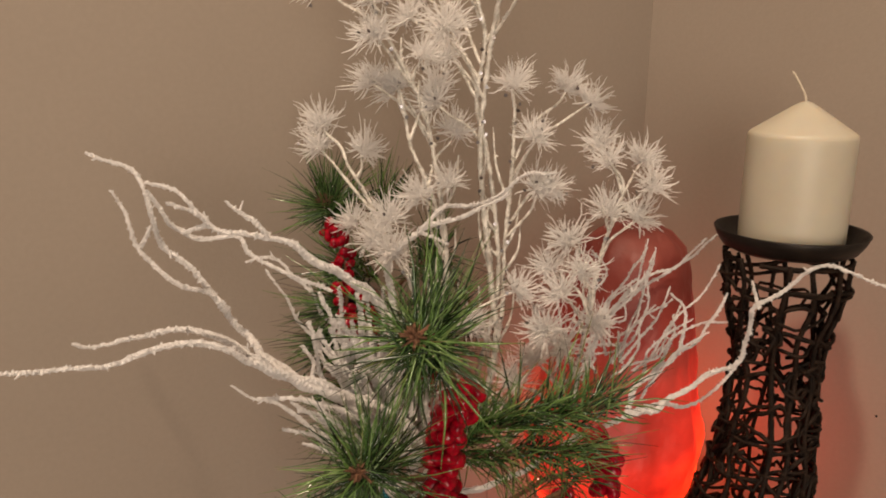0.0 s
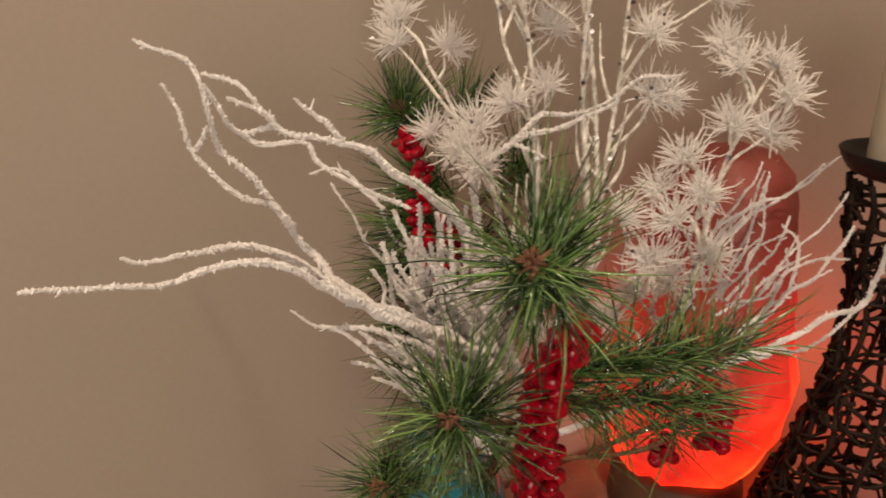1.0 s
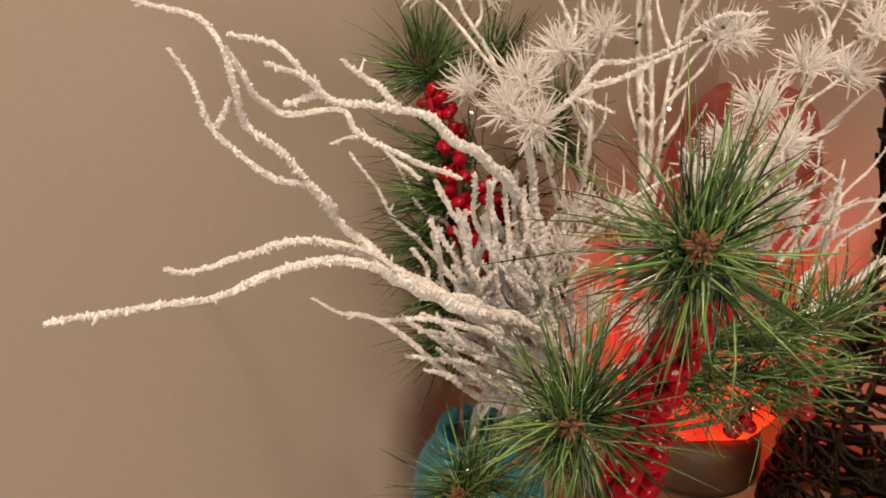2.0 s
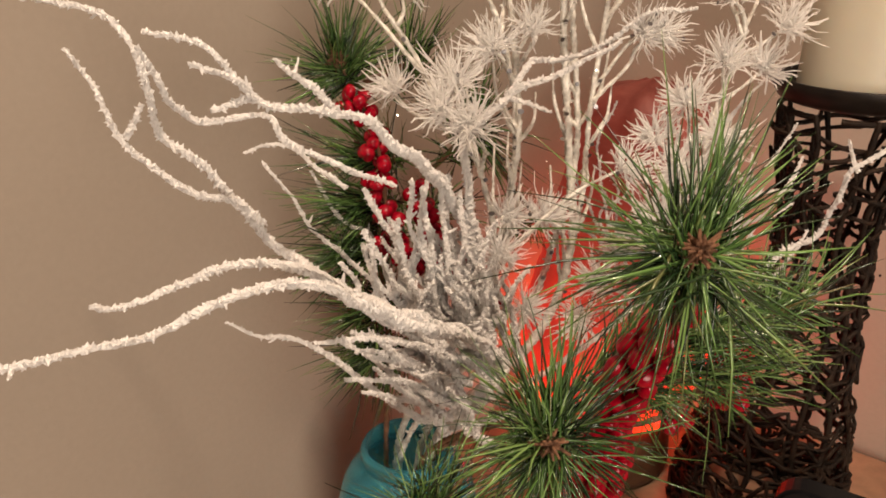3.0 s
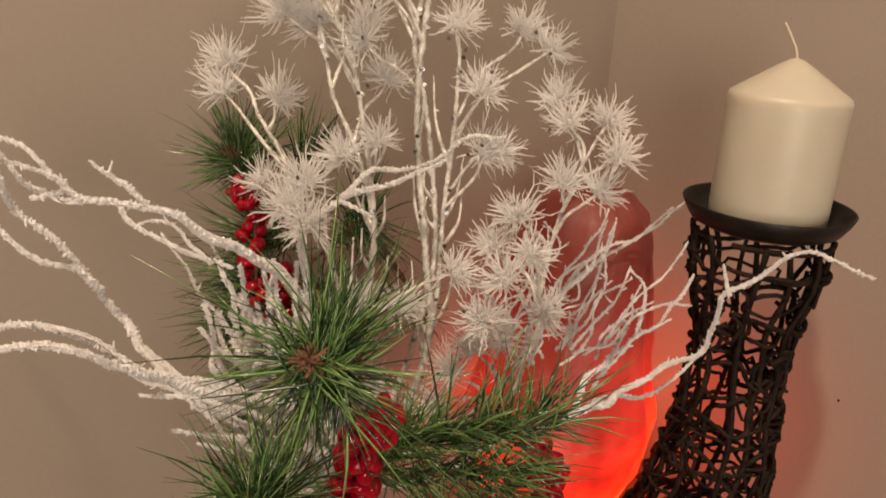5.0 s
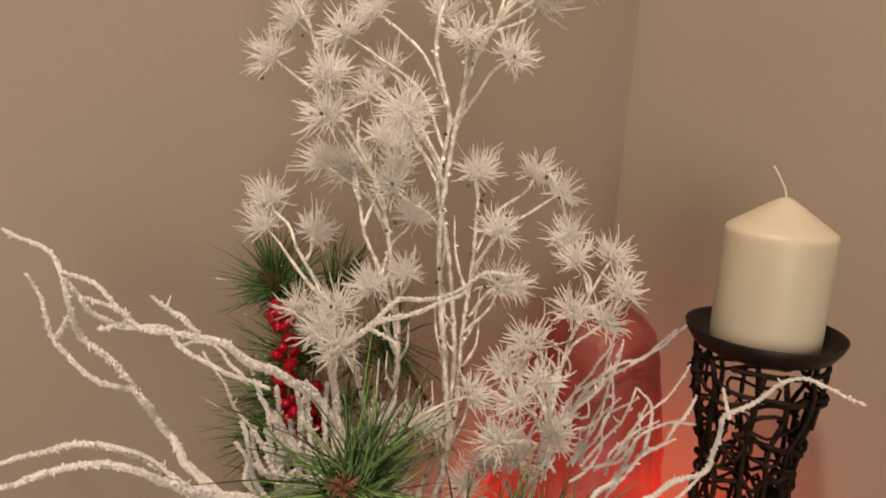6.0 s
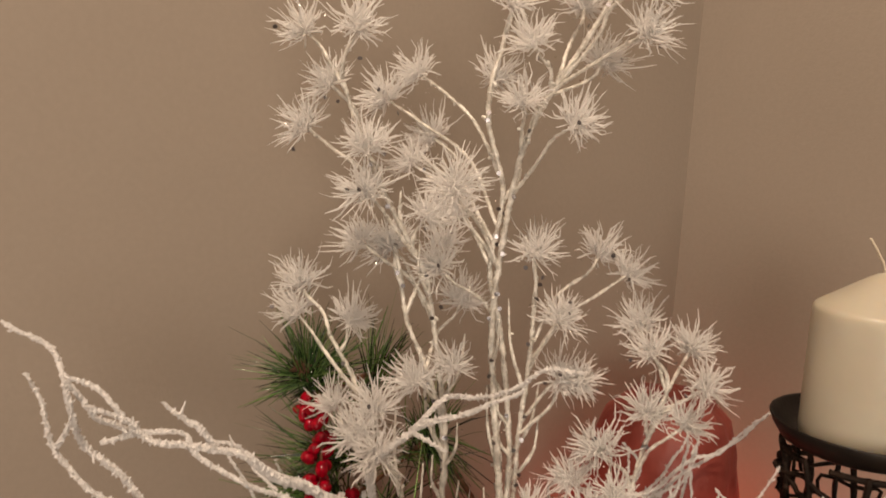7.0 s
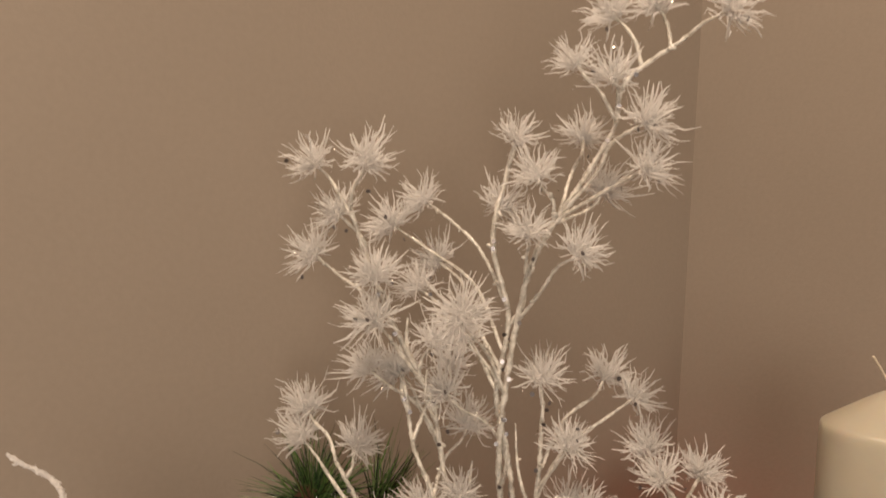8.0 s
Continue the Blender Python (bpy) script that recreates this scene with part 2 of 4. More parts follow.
# ---- the room: a corner seen from inside ----
CORNER = Vector((0.212, 0.850, 0.0))
ALONG = math.degrees(math.atan2(-0.613, -0.790))   # the way of the left wall from the corner
ROOM = Matrix.Translation(CORNER) @ pose(0, 0, 0, 0, 0, ALONG)   # x along the left wall, y along the right wall
LONG, WIDE, HIGH = 4.2, 3.4, 2.45


def in_room(x, y, z):
    return ROOM @ Matrix.Translation((x, y, z))


def wall(name, size, at, label):
    ob = new(name, box(name, size, WALL))
    ob.matrix_world = in_room(*at)
    return tagged(ob, label, "wall", kind="structure")


wall("wall_north", (LONG + 0.2, 0.1, HIGH), (LONG / 2, -0.05, HIGH / 2), "plain beige painted wall behind the arrangement")
wall("wall_east", (0.1, WIDE, HIGH), (-0.05, WIDE / 2, HIGH / 2), "plain beige painted wall beside the candle holder")
wall("wall_south", (LONG + 0.2, 0.1, HIGH), (LONG / 2, WIDE + 0.05, HIGH / 2), "plain beige painted wall")
wall("wall_west", (0.1, WIDE, HIGH), (LONG + 0.05, WIDE / 2, HIGH / 2), "plain beige painted wall")
ob = new("floor", box("floor", (LONG + 0.2, WIDE + 0.2, 0.1), CARPET))
ob.matrix_world = in_room(LONG / 2, WIDE / 2, -0.05)
tagged(ob, "brown carpeted floor of the room", "floor", kind="structure")
ob = new("ceiling", box("ceiling", (LONG + 0.2, WIDE + 0.2, 0.1), CEIL))
ob.matrix_world = in_room(LONG / 2, WIDE / 2, HIGH + 0.05)
tagged(ob, "plain off-white painted ceiling", "ceiling", kind="structure")

# a small speck on the paint
buf = Buffer()
revolve(buf, [(0.0002, 0.0), (0.0011, 0.0), (0.0010, 0.0006), (0.0002, 0.0009)], 10)
ob = new("nail_hole", buf.mesh("nail_hole", PLASTIC))
ob.matrix_world = ROOM @ Matrix.Translation((0.0, 0.271, 0.878)) @ pose(0, 0, 0, 0, 90, 0)
tagged(ob, "tiny dark speck on the beige wall", "wall speck", kind="structure")

TOP = 0.715
table = thing("side_table", "brown wooden side table standing in the corner", "table", at=(0, 0, 0))
table.matrix_world = in_room(0, 0, 0)
part("tabletop", box("tabletop", (1.2, 0.52, 0.03), WOOD, 0.004), table, at=Matrix.Translation((0.61, 0.27, TOP - 0.015)))
part("apron", box("apron", (1.08, 0.02, 0.09), WOOD, 0.002), table, at=Matrix.Translation((0.61, 0.48, TOP - 0.075)))
leg_mesh = box("leg", (0.045, 0.045, TOP - 0.03), WOOD, 0.003)
for x in (0.06, 1.16):
    for y in (0.06, 0.48):
        part("leg", leg_mesh, table, at=Matrix.Translation((x, y, (TOP - 0.03) / 2)))

# ---- salt lamp ----
SALT_AT = (0.153, 0.664)


def salt_lamp():
    lamp = thing("salt_lamp", "glowing orange-red salt crystal lamp on a dark wooden base", "lamp", at=(*SALT_AT, TOP))
    buf = Buffer()
    revolve(buf, [(0.050, 0.0), (0.056, 0.003), (0.058, 0.010), (0.056, 0.034), (0.053, 0.046), (0.046, 0.051)], 48)
    part("base", buf.mesh("base", LAMPWOOD), lamp, "dark turned wooden base")
    bm = bmesh.new()
    bmesh.ops.create_icosphere(bm, subdivisions=5, radius=1.0)
    outline = [(0.000, 0.044), (0.012, 0.056), (0.030, 0.065), (0.055, 0.074), (0.090, 0.078), (0.125, 0.071), (0.175, 0.062), (0.235, 0.052), (0.262, 0.044), (0.276, 0.030), (0.284, 0.0)]
    for v in bm.verts:
        h = (v.co.z + 1) / 2
        z = 0.284 * h
        r = next(a[1] + (b[1] - a[1]) * (z - a[0]) / (b[0] - a[0]) for a, b in zip(outline, outline[1:]) if z <= b[0] + 1e-6)
        flat = Vector((v.co.x, v.co.y, 0))
        flat = flat.normalized() if flat.length > 1e-5 else Vector((0, 0, 0))
        k = 1.0 + 0.07 * noise.noise(Vector((flat.x * 1.6 + 7, flat.y * 1.6, z * 14))) + 0.045 * noise.noise(Vector((flat.x * 5, flat.y * 5, z * 45)))
        r = r * k * (1 if 0.03 < h else h / 0.03 * 0.8 + 0.2)
        v.co = Vector((flat.x * r + 0.010 * h, flat.y * r, 0.044 + z + 0.006 * noise.noise(flat * 3)))
    me = bpy.data.meshes.new("salt_block")
    bm.to_mesh(me)
    bm.free()
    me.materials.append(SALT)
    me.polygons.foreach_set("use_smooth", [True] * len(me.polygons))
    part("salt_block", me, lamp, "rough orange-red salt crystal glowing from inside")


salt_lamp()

# ---- woven candle holder and candle ----
HOLDER_AT = (0.2535, 0.567)
HOLDER = [(0.0, 0.060), (0.02, 0.062), (0.062, 0.058), (0.09, 0.053), (0.124, 0.0445), (0.154, 0.040), (0.183, 0.0365), (0.215, 0.0335), (0.238, 0.0315), (0.262, 0.0345), (0.280, 0.0395), (0.296, 0.0430), (0.310, 0.0445), (0.328, 0.0455)]


def holder_radius(h):
    h = min(max(h, 0.0), HOLDER[-1][0])
    return next(a[1] + (b[1] - a[1]) * (h - a[0]) / (b[0] - a[0]) for a, b in zip(HOLDER, HOLDER[1:]) if h <= b[0] + 1e-9)


def candle_holder():
    rng = random.Random(11)
    holder = thing("candle_holder", "tall dark brown woven vine candle holder with an iron plate", "candle holder", at=(*HOLDER_AT, TOP))
    buf = Buffer()
    revolve(buf, [(0.002, 0.330), (0.039, 0.330), (0.045, 0.3325), (0.0498, 0.3385), (0.0520, 0.3425), (0.0530, 0.3435), (0.0534, 0.3428), (0.0510, 0.3372), (0.0465, 0.3305), (0.040, 0.3275), (0.002, 0.327)], 56)
    part("plate", buf.mesh("plate", IRON), holder, "shallow dark iron candle plate")

    def vine(turns, a0, h0, h1, wave, r0, weave=0.0025):
        line = []
        length = abs(turns) * 2 * math.pi * 0.05 + abs(h1 - h0)
        n = max(12, int(length / 0.005))
        ph, fr = rng.uniform(0, 6.28), rng.uniform(1.5, 4.0)
        ph2, fr2 = rng.uniform(0, 6.28), rng.uniform(2.0, 6.0)
        for i in range(n + 1):
            f = i / n
            h = h0 + (h1 - h0) * f + wave * (math.sin(ph + fr * f * 6.28) + 0.4 * math.sin(ph2 + 2.7 * fr * f * 6.28))
            h = min(max(h, 0.003), 0.326)
            a = a0 + turns * 6.28 * f + 0.20 * math.sin(ph2 + fr2 * f * 6.28) * min(1, abs(turns) * 4 + 0.3)
            r = holder_radius(h) + weave * math.sin(ph2 + 6.5 * (a - a0)) - 0.0015
            line.append(Vector((r * math.cos(a) - 0.016 * max(0, 1 - h / 0.19), r * math.sin(a), h)))
        b = Buffer()
        tube(b, line, r0, r0 * rng.uniform(0.75, 1.0), 6, 0.10, rng)
        part("vine", b.mesh("vine", VINE), holder)

    for k in range(13):     # uprights
        vine(rng.uniform(-0.05, 0.05), 6.28 * k / 13 + rng.uniform(-0.1, 0.1), 0.003, 0.325, 0.0, rng.uniform(0.0019, 0.0024), 0.001)
    for k in range(14):     # slanting strands
        h0 = rng.uniform(0.0, 0.22)
        vine(rng.choice((-1, 1)) * rng.uniform(0.2, 0.45), rng.uniform(0, 6.28), h0, min(0.325, h0 + rng.uniform(0.05, 0.11)), 0.006, rng.uniform(0.0015, 0.0020))
    for k in range(24):     # wavy rings woven in and out of the uprights
        h0 = 0.318 * (k + 0.5) / 24 + rng.uniform(-0.005, 0.005)
        vine(rng.choice((-1, 1)) * rng.uniform(0.8, 1.1), rng.uniform(0, 6.28), h0, h0 + rng.uniform(-0.010, 0.010), rng.uniform(0.003, 0.008), rng.uniform(0.0012, 0.0018), 0.0035)
    for k in range(14):     # short loops bent back on themselves
        h0 = rng.uniform(0.13, 0.31)
        vine(rng.choice((-1, 1)) * rng.uniform(0.10, 0.22), rng.uniform(0, 6.28), h0, h0 + rng.uniform(-0.02, 0.02), rng.uniform(0.008, 0.013), rng.uniform(0.0014, 0.0019), 0.003)
    for k in range(44):     # the closer weave of the foot
        h0 = rng.uniform(0.0, 0.15) * rng.uniform(0.4, 1.0)
        vine(rng.choice((-1, 1)) * rng.uniform(0.15, 0.6), rng.uniform(0, 6.28), h0, h0 + rng.uniform(-0.04, 0.05), 0.007, rng.uniform(0.0013, 0.0020), 0.004)
    for h0 in (0.323, 0.004):
        vine(1.0, rng.uniform(0, 6.28), h0, h0, 0.0, 0.002, 0.0)


candle_holder()


def candle():
    ob = thing("pillar_candle", "unlit ivory pillar candle with a pointed top on an iron plate", "candle", at=(HOLDER_AT[0] + 0.0005, HOLDER_AT[1], TOP + 0.3305))
    buf = Buffer()
    revolve(buf, [(0.0345, 0.0), (0.0362, 0.002), (0.0367, 0.010), (0.0367, 0.076), (0.0366, 0.0798), (0.0358, 0.0822), (0.0342, 0.0836), (0.023, 0.0912), (0.010, 0.1000), (0.004, 0.1036), (0.0008, 0.1045)], 64)
    part("wax", buf.mesh("wax", WAX), ob)
    buf = Buffer()
    tube(buf, smooth_line([(0, 0, 0.102), (-0.0012, 0, 0.108), (-0.0062, -0.001, 0.116), (-0.0125, -0.002, 0.1245)], 0.0012), 0.0008, 0.0007, 7, 0.12, random.Random(3))
    part("wick", buf.mesh("wick", WICK), ob, "pale cotton wick, never burnt")


candle()

# ---- teal jar ----
JAR_AT = (-0.046, 0.532)


def jar():
    ob = thing("glass_jar", "teal blue glass jar holding the winter stems", "jar", at=(*JAR_AT, TOP))
    buf = Buffer()
    outer = [(0.002, 0.0), (0.034, 0.0), (0.041, 0.004), (0.0438, 0.012), (0.0445, 0.055), (0.0445, 0.080), (0.0436, 0.094), (0.0408, 0.106), (0.0362, 0.1155), (0.0308, 0.1215), (0.0276, 0.1245)]
    inner = [(0.0246, 0.1245), (0.0275, 0.1195), (0.0335, 0.1125), (0.0380, 0.103), (0.0408, 0.092), (0.0418, 0.080), (0.0418, 0.016), (0.038, 0.010), (0.002, 0.009)]
    revolve(buf, outer + inner, 56)
    part("glass", buf.mesh("glass", GLASS), ob)
    buf = Buffer()
    ring = [(0.0268 + 0.0026 * math.cos(math.radians(30 * k)), 0.1295 + 0.0048 * math.sin(math.radians(30 * k))) for k in range(12)]
    revolve(buf, ring, 56, True)
    part("rim", buf.mesh("rim", GLASS), ob, "thick rolled glass rim")


jar()
MOUTH = Vector((JAR_AT[0], JAR_AT[1], TOP + 0.132))
FOOT = Vector((JAR_AT[0], JAR_AT[1], TOP + 0.012))


# ---- frosted twigs ----
def frosted(parent, points, r0, r1, rng, spurs=0, name="branch"):
    """One frosted branch with a crusty skin, and short spurs along it."""
    line = smooth_line(points, 0.0011)
    r0, r1 = r0 * 0.72, r1 * 0.48
    wob = [rng.uniform(0, 6.28) for _ in range(3)]
    line = [c + 0.0011 * Vector([math.sin(i * 0.085 + w) + 0.6 * math.sin(i * 0.21 + 2 * w) for w in wob]) * min(1, i / 12) for i, c in enumerate(line)]
    b = Buffer()
    tube(b, line, r0, r1, 8, 0.5, rng)
    for k in range(2 if r0 > 0.0016 else 1):      # thinner strands grown along it
        ph, ph2, n = rng.uniform(0, 6.28), rng.uniform(0, 6.28), len(line)
        c0, c1 = int(n * rng.uniform(0.0, 0.25)), int(n * rng.uniform(0.65, 0.95))
        if c1 - c0 > 6:
            tube(b, [line[i] + Vector((math.cos(ph + i * 0.07), math.sin(ph2 + i * 0.05), math.sin(ph + i * 0.09))) * (r0 + (r1 - r0) * i / n) * 0.85 for i in range(c0, c1)], r0 * 0.5, r1 * 0.6, 6, 0.3, rng)
    for _ in range((spurs + 1) // 2):
        i = rng.randrange(int(len(line) * 0.2), len(line) - 3)
        ahead = (line[i + 1] - line[i - 1]).normalized()
        out = (ahead * rng.uniform(0.3, 1.0) + Vector([rng.uniform(-1, 1) for _ in range(3)])).normalized()
        size = rng.uniform(0.002, 0.0065)
        tube(b, smooth_line([line[i], line[i] + out * size * 0.6, line[i] + out * size + Vector((0, 0, size * 0.2))], 0.0011), 0.0009, 0.0003, 6, 0.3, rng)
    for _ in range(int(len(line) * 8)):        # grains of frost
        i = rng.randrange(len(line))
        r = r0 + (r1 - r0) * i / len(line)
        out = (Vector([rng.gauss(0, 1) for _ in range(3)]) + Vector((0, 0, 0.5))).normalized()
        c, s = line[i] + out * r * rng.uniform(0.95, 1.40), (0.00030 + 0.00075 * rng.random() ** 1.8) * min(1, 0.7 + r0 / 0.004)
        x = out.orthogonal().normalized() * s
        y, tip = out.cross(x), out * s * rng.uniform(0.7, 1.9) + x * rng.uniform(-0.8, 0.8)
        b.add([c + x, c - x, c + y, c - y, c + tip, c - out * s], [(0, 2, 4), (2, 1, 4), (1, 3, 4), (3, 0, 4), (2, 0, 5), (1, 2, 5), (3, 1, 5), (0, 3, 5)])
    part(name, b.mesh(name, FROST, False), parent)


def twig_spray_left():
    rng = random.Random(5)
    ob = thing("frosted_twig_spray", "curving bare twigs crusted in white frost, spreading from the jar", "twig spray")
    frosted(ob, [FOOT + Vector((0.012, -0.01, 0)), MOUTH + Vector((0.010, -0.014, 0)), (-0.020, 0.480, 0.905), (-0.016, 0.460, 0.945)], 0.0034, 0.0036, rng, name="stem")
    frosted(ob, [(-0.020, 0.480, 0.905), (-0.016, 0.460, 0.945), (-0.051, 0.425, 0.984), (-0.078, 0.400, 1.007), (-0.099, 0.415, 1.013), (-0.115, 0.438, 1.022), (-0.131, 0.443, 1.037), (-0.143, 0.440, 1.054), (-0.156, 0.436, 1.068), (-0.159, 0.430, 1.085), (-0.162, 0.428, 1.104), (-0.169, 0.435, 1.111), (-0.183, 0.445, 1.115), (-0.205, 0.455, 1.121)], 0.0040, 0.0011, rng, 8)
    frosted(ob, [(-0.124, 0.438, 1.034), (-0.134, 0.435, 1.043), (-0.149, 0.432, 1.050), (-0.162, 0.432, 1.060), (-0.170, 0.434, 1.072), (-0.179, 0.438, 1.088), (-0.187, 0.441, 1.102)], 0.0018, 0.0009, rng, 4)
    frosted(ob, [(-0.170, 0.434, 1.072), (-0.167, 0.433, 1.077), (-0.164, 0.432, 1.083)], 0.0014, 0.0014, rng, 0)
    frosted(ob, [(-0.162, 0.428, 1.104), (-0.156, 0.438, 1.087), (-0.152, 0.450, 1.077), (-0.146, 0.459, 1.071), (-0.133, 0.456, 1.071), (-0.119, 0.452, 1.073), (-0.114, 0.450, 1.066), (-0.099, 0.450, 1.056), (-0.082, 0.455, 1.047), (-0.067, 0.460, 1.038)], 0.0013, 0.0017, rng, 6)
    frosted(ob, [(-0.014, 0.480, 0.933), (-0.018, 0.475, 0.963), (-0.024, 0.470, 0.993), (-0.030, 0.470, 1.014), (-0.042, 0.468, 1.032), (-0.055, 0.450, 1.049), (-0.070, 0.432, 1.064), (-0.086, 0.424, 1.079), (-0.102, 0.419, 1.083), (-0.119, 0.414, 1.085), (-0.126, 0.412, 1.092), (-0.132, 0.410, 1.100), (-0.139, 0.410, 1.107), (-0.147, 0.412, 1.111), (-0.158, 0.417, 1.112)], 0.0044, 0.0009, rng, 8)
    frosted(ob, [(-0.126, 0.413, 1.093), (-0.133, 0.410, 1.098), (-0.139, 0.408, 1.100), (-0.143, 0.405, 1.102)], 0.0012, 0.0009, rng, 1)
    frosted(ob, [(-0.125, 0.415, 1.089), (-0.132, 0.413, 1.087), (-0.139, 0.410, 1.086)], 0.0015, 0.0013, rng, 0)
    frosted(ob, [(-0.096, 0.423, 1.082), (-0.102, 0.422, 1.088), (-0.109, 0.420, 1.095), (-0.117, 0.418, 1.103)], 0.0016, 0.0010, rng, 1)
    frosted(ob, [(-0.078, 0.400, 1.007), (-0.093, 0.385, 1.022), (-0.109, 0.380, 1.035), (-0.120, 0.376, 1.041), (-0.130, 0.374, 1.043), (-0.142, 0.374, 1.043), (-0.152, 0.366, 1.044), (-0.160, 0.360, 1.042), (-0.169, 0.356, 1.042), (-0.175, 0.352, 1.045)], 0.0026, 0.0008, rng, 6)
    frosted(ob, [(-0.030, 0.455, 0.960), (-0.055, 0.425, 0.985), (-0.080, 0.395, 1.012), (-0.105, 0.368, 1.034), (-0.122, 0.360, 1.042), (-0.138, 0.358, 1.040), (-0.160, 0.353, 1.034), (-0.182, 0.343, 1.034), (-0.205, 0.330, 1.036)], 0.0031, 0.0011, rng, 7)
    frosted(ob, [(-0.034, 0.475, 0.906), (-0.051, 0.480, 0.903), (-0.074, 0.485, 0.921), (-0.091, 0.490, 0.937), (-0.107, 0.495, 0.946), (-0.118, 0.500, 0.948), (-0.132, 0.505, 0.949), (-0.145, 0.510, 0.955)], 0.0024, 0.0009, rng, 7)
    frosted(ob, [(-0.030, 0.460, 0.934), (-0.058, 0.440, 0.968), (-0.077, 0.430, 0.981), (-0.092, 0.430, 0.983), (-0.106, 0.430, 0.982)], 0.0024, 0.0009, rng, 7)
    frosted(ob, [(-0.030, 0.470, 0.914), (-0.056, 0.460, 0.944), (-0.071, 0.450, 0.964), (-0.085, 0.445, 0.977)], 0.0024, 0.0010, rng, 6)
    frosted(ob, [(-0.034, 0.475, 0.904), (-0.059, 0.470, 0.928), (-0.077, 0.465, 0.950), (-0.093, 0.460, 0.967)], 0.0022, 0.0009, rng, 6)
    frosted(ob, [(-0.060, 0.500, 0.954), (-0.070, 0.505, 0.973), (-0.081, 0.510, 0.984), (-0.097, 0.518, 0.995), (-0.110, 0.523, 1.018), (-0.120, 0.527, 1.034)], 0.0014, 0.0008, rng, 3)
    frosted(ob, [(-0.062, 0.500, 0.968), (-0.069, 0.520, 0.992), (-0.079, 0.525, 0.997), (-0.089, 0.535, 1.010), (-0.097, 0.540, 1.023)], 0.0013, 0.0008, rng, 3)
    frosted(ob, [(-0.085, 0.490, 1.030), (-0.102, 0.500, 1.042), (-0.114, 0.503, 1.048), (-0.122, 0.504, 1.049), (-0.130, 0.505, 1.046)], 0.0012, 0.0007, rng, 1)
    frosted(ob, [(-0.024, 0.470, 0.993), (-0.032, 0.468, 1.035), (-0.032, 0.468, 1.053), (-0.022, 0.468, 1.068), (-0.014, 0.469, 1.076), (-0.003, 0.480, 1.087), (0.005, 0.486, 1.088), (0.023, 0.483, 1.088), (0.037, 0.476, 1.097), (0.048, 0.466, 1.111), (0.064, 0.453, 1.115)], 0.0026, 0.0008, rng, 4)
    frosted(ob, [(-0.014, 0.469, 1.076), (0.004, 0.475, 1.080), (0.017, 0.475, 1.085), (0.027, 0.475, 1.092), (0.038, 0.470, 1.100)], 0.0018, 0.0009, rng, 2)
    frosted(ob, [(-0.014, 0.469, 1.074), (-0.005, 0.465, 1.072), (0.003, 0.460, 1.069)], 0.0012, 0.0007, rng, 0)
    # the dense thicket of upright twiglets in the middle
    for k in range(34):
        f = (k + rng.random()) / 34
        foot = Vector((-0.048 + 0.042 * f + rng.uniform(-0.007, 0.007), rng.uniform(0.450, 0.476), 0.940 + rng.uniform(0, 0.03) - 0.012 * f))
        tip = Vector((-0.086 + 0.078 * f + rng.uniform(-0.010, 0.010), rng.uniform(0.44, 0.485), rng.uniform(0.996, 1.046) - 0.02 * abs(f - 0.4)))
        bow = Vector((-0.005 + rng.uniform(-0.004, 0.004), 0, 0))
        mids = [foot.lerp(tip, g) + bow * math.sin(3.14 * g) + Vector((rng.uniform(-0.005, 0.005), rng.uniform(-0.005, 0.005), 0)) for g in (0.25, 0.5, 0.75)]
        frosted(ob, [foot, *mids, tip], rng.uniform(0.0016, 0.0022), 0.0016, rng, 3)
        if k % 2:      # a twiglet that forks off
            side = mids[1] + Vector((rng.uniform(-0.016, 0.012), rng.uniform(-0.006, 0.006), rng.uniform(0.016, 0.034)))
            frosted(ob, [mids[1], mids[1].lerp(side, 0.5) + Vector((rng.uniform(-0.003, 0.003), 0, 0)), side], 0.0016, 0.0014, rng, 1)
    # finer twigs that reach to the side and droop
    for k in range(22):
        foot = Vector((-0.030 + rng.uniform(-0.012, 0.012), rng.uniform(0.450, 0.485), rng.uniform(0.895, 0.950)))
        tip = foot + Vector((rng.uniform(-0.062, -0.020), rng.uniform(-0.035, 0.02), rng.uniform(0.026, 0.062)))
        mid = foot.lerp(tip, 0.5) + Vector((rng.uniform(-0.003, 0.003), rng.uniform(-0.006, 0.006), rng.uniform(0.000, 0.009)))
        frosted(ob, [foot, foot.lerp(mid, 0.5) + Vector((0, 0, rng.uniform(-0.003, 0.003))), mid, tip], rng.uniform(0.0022, 0.0030), 0.0011, rng, 4)


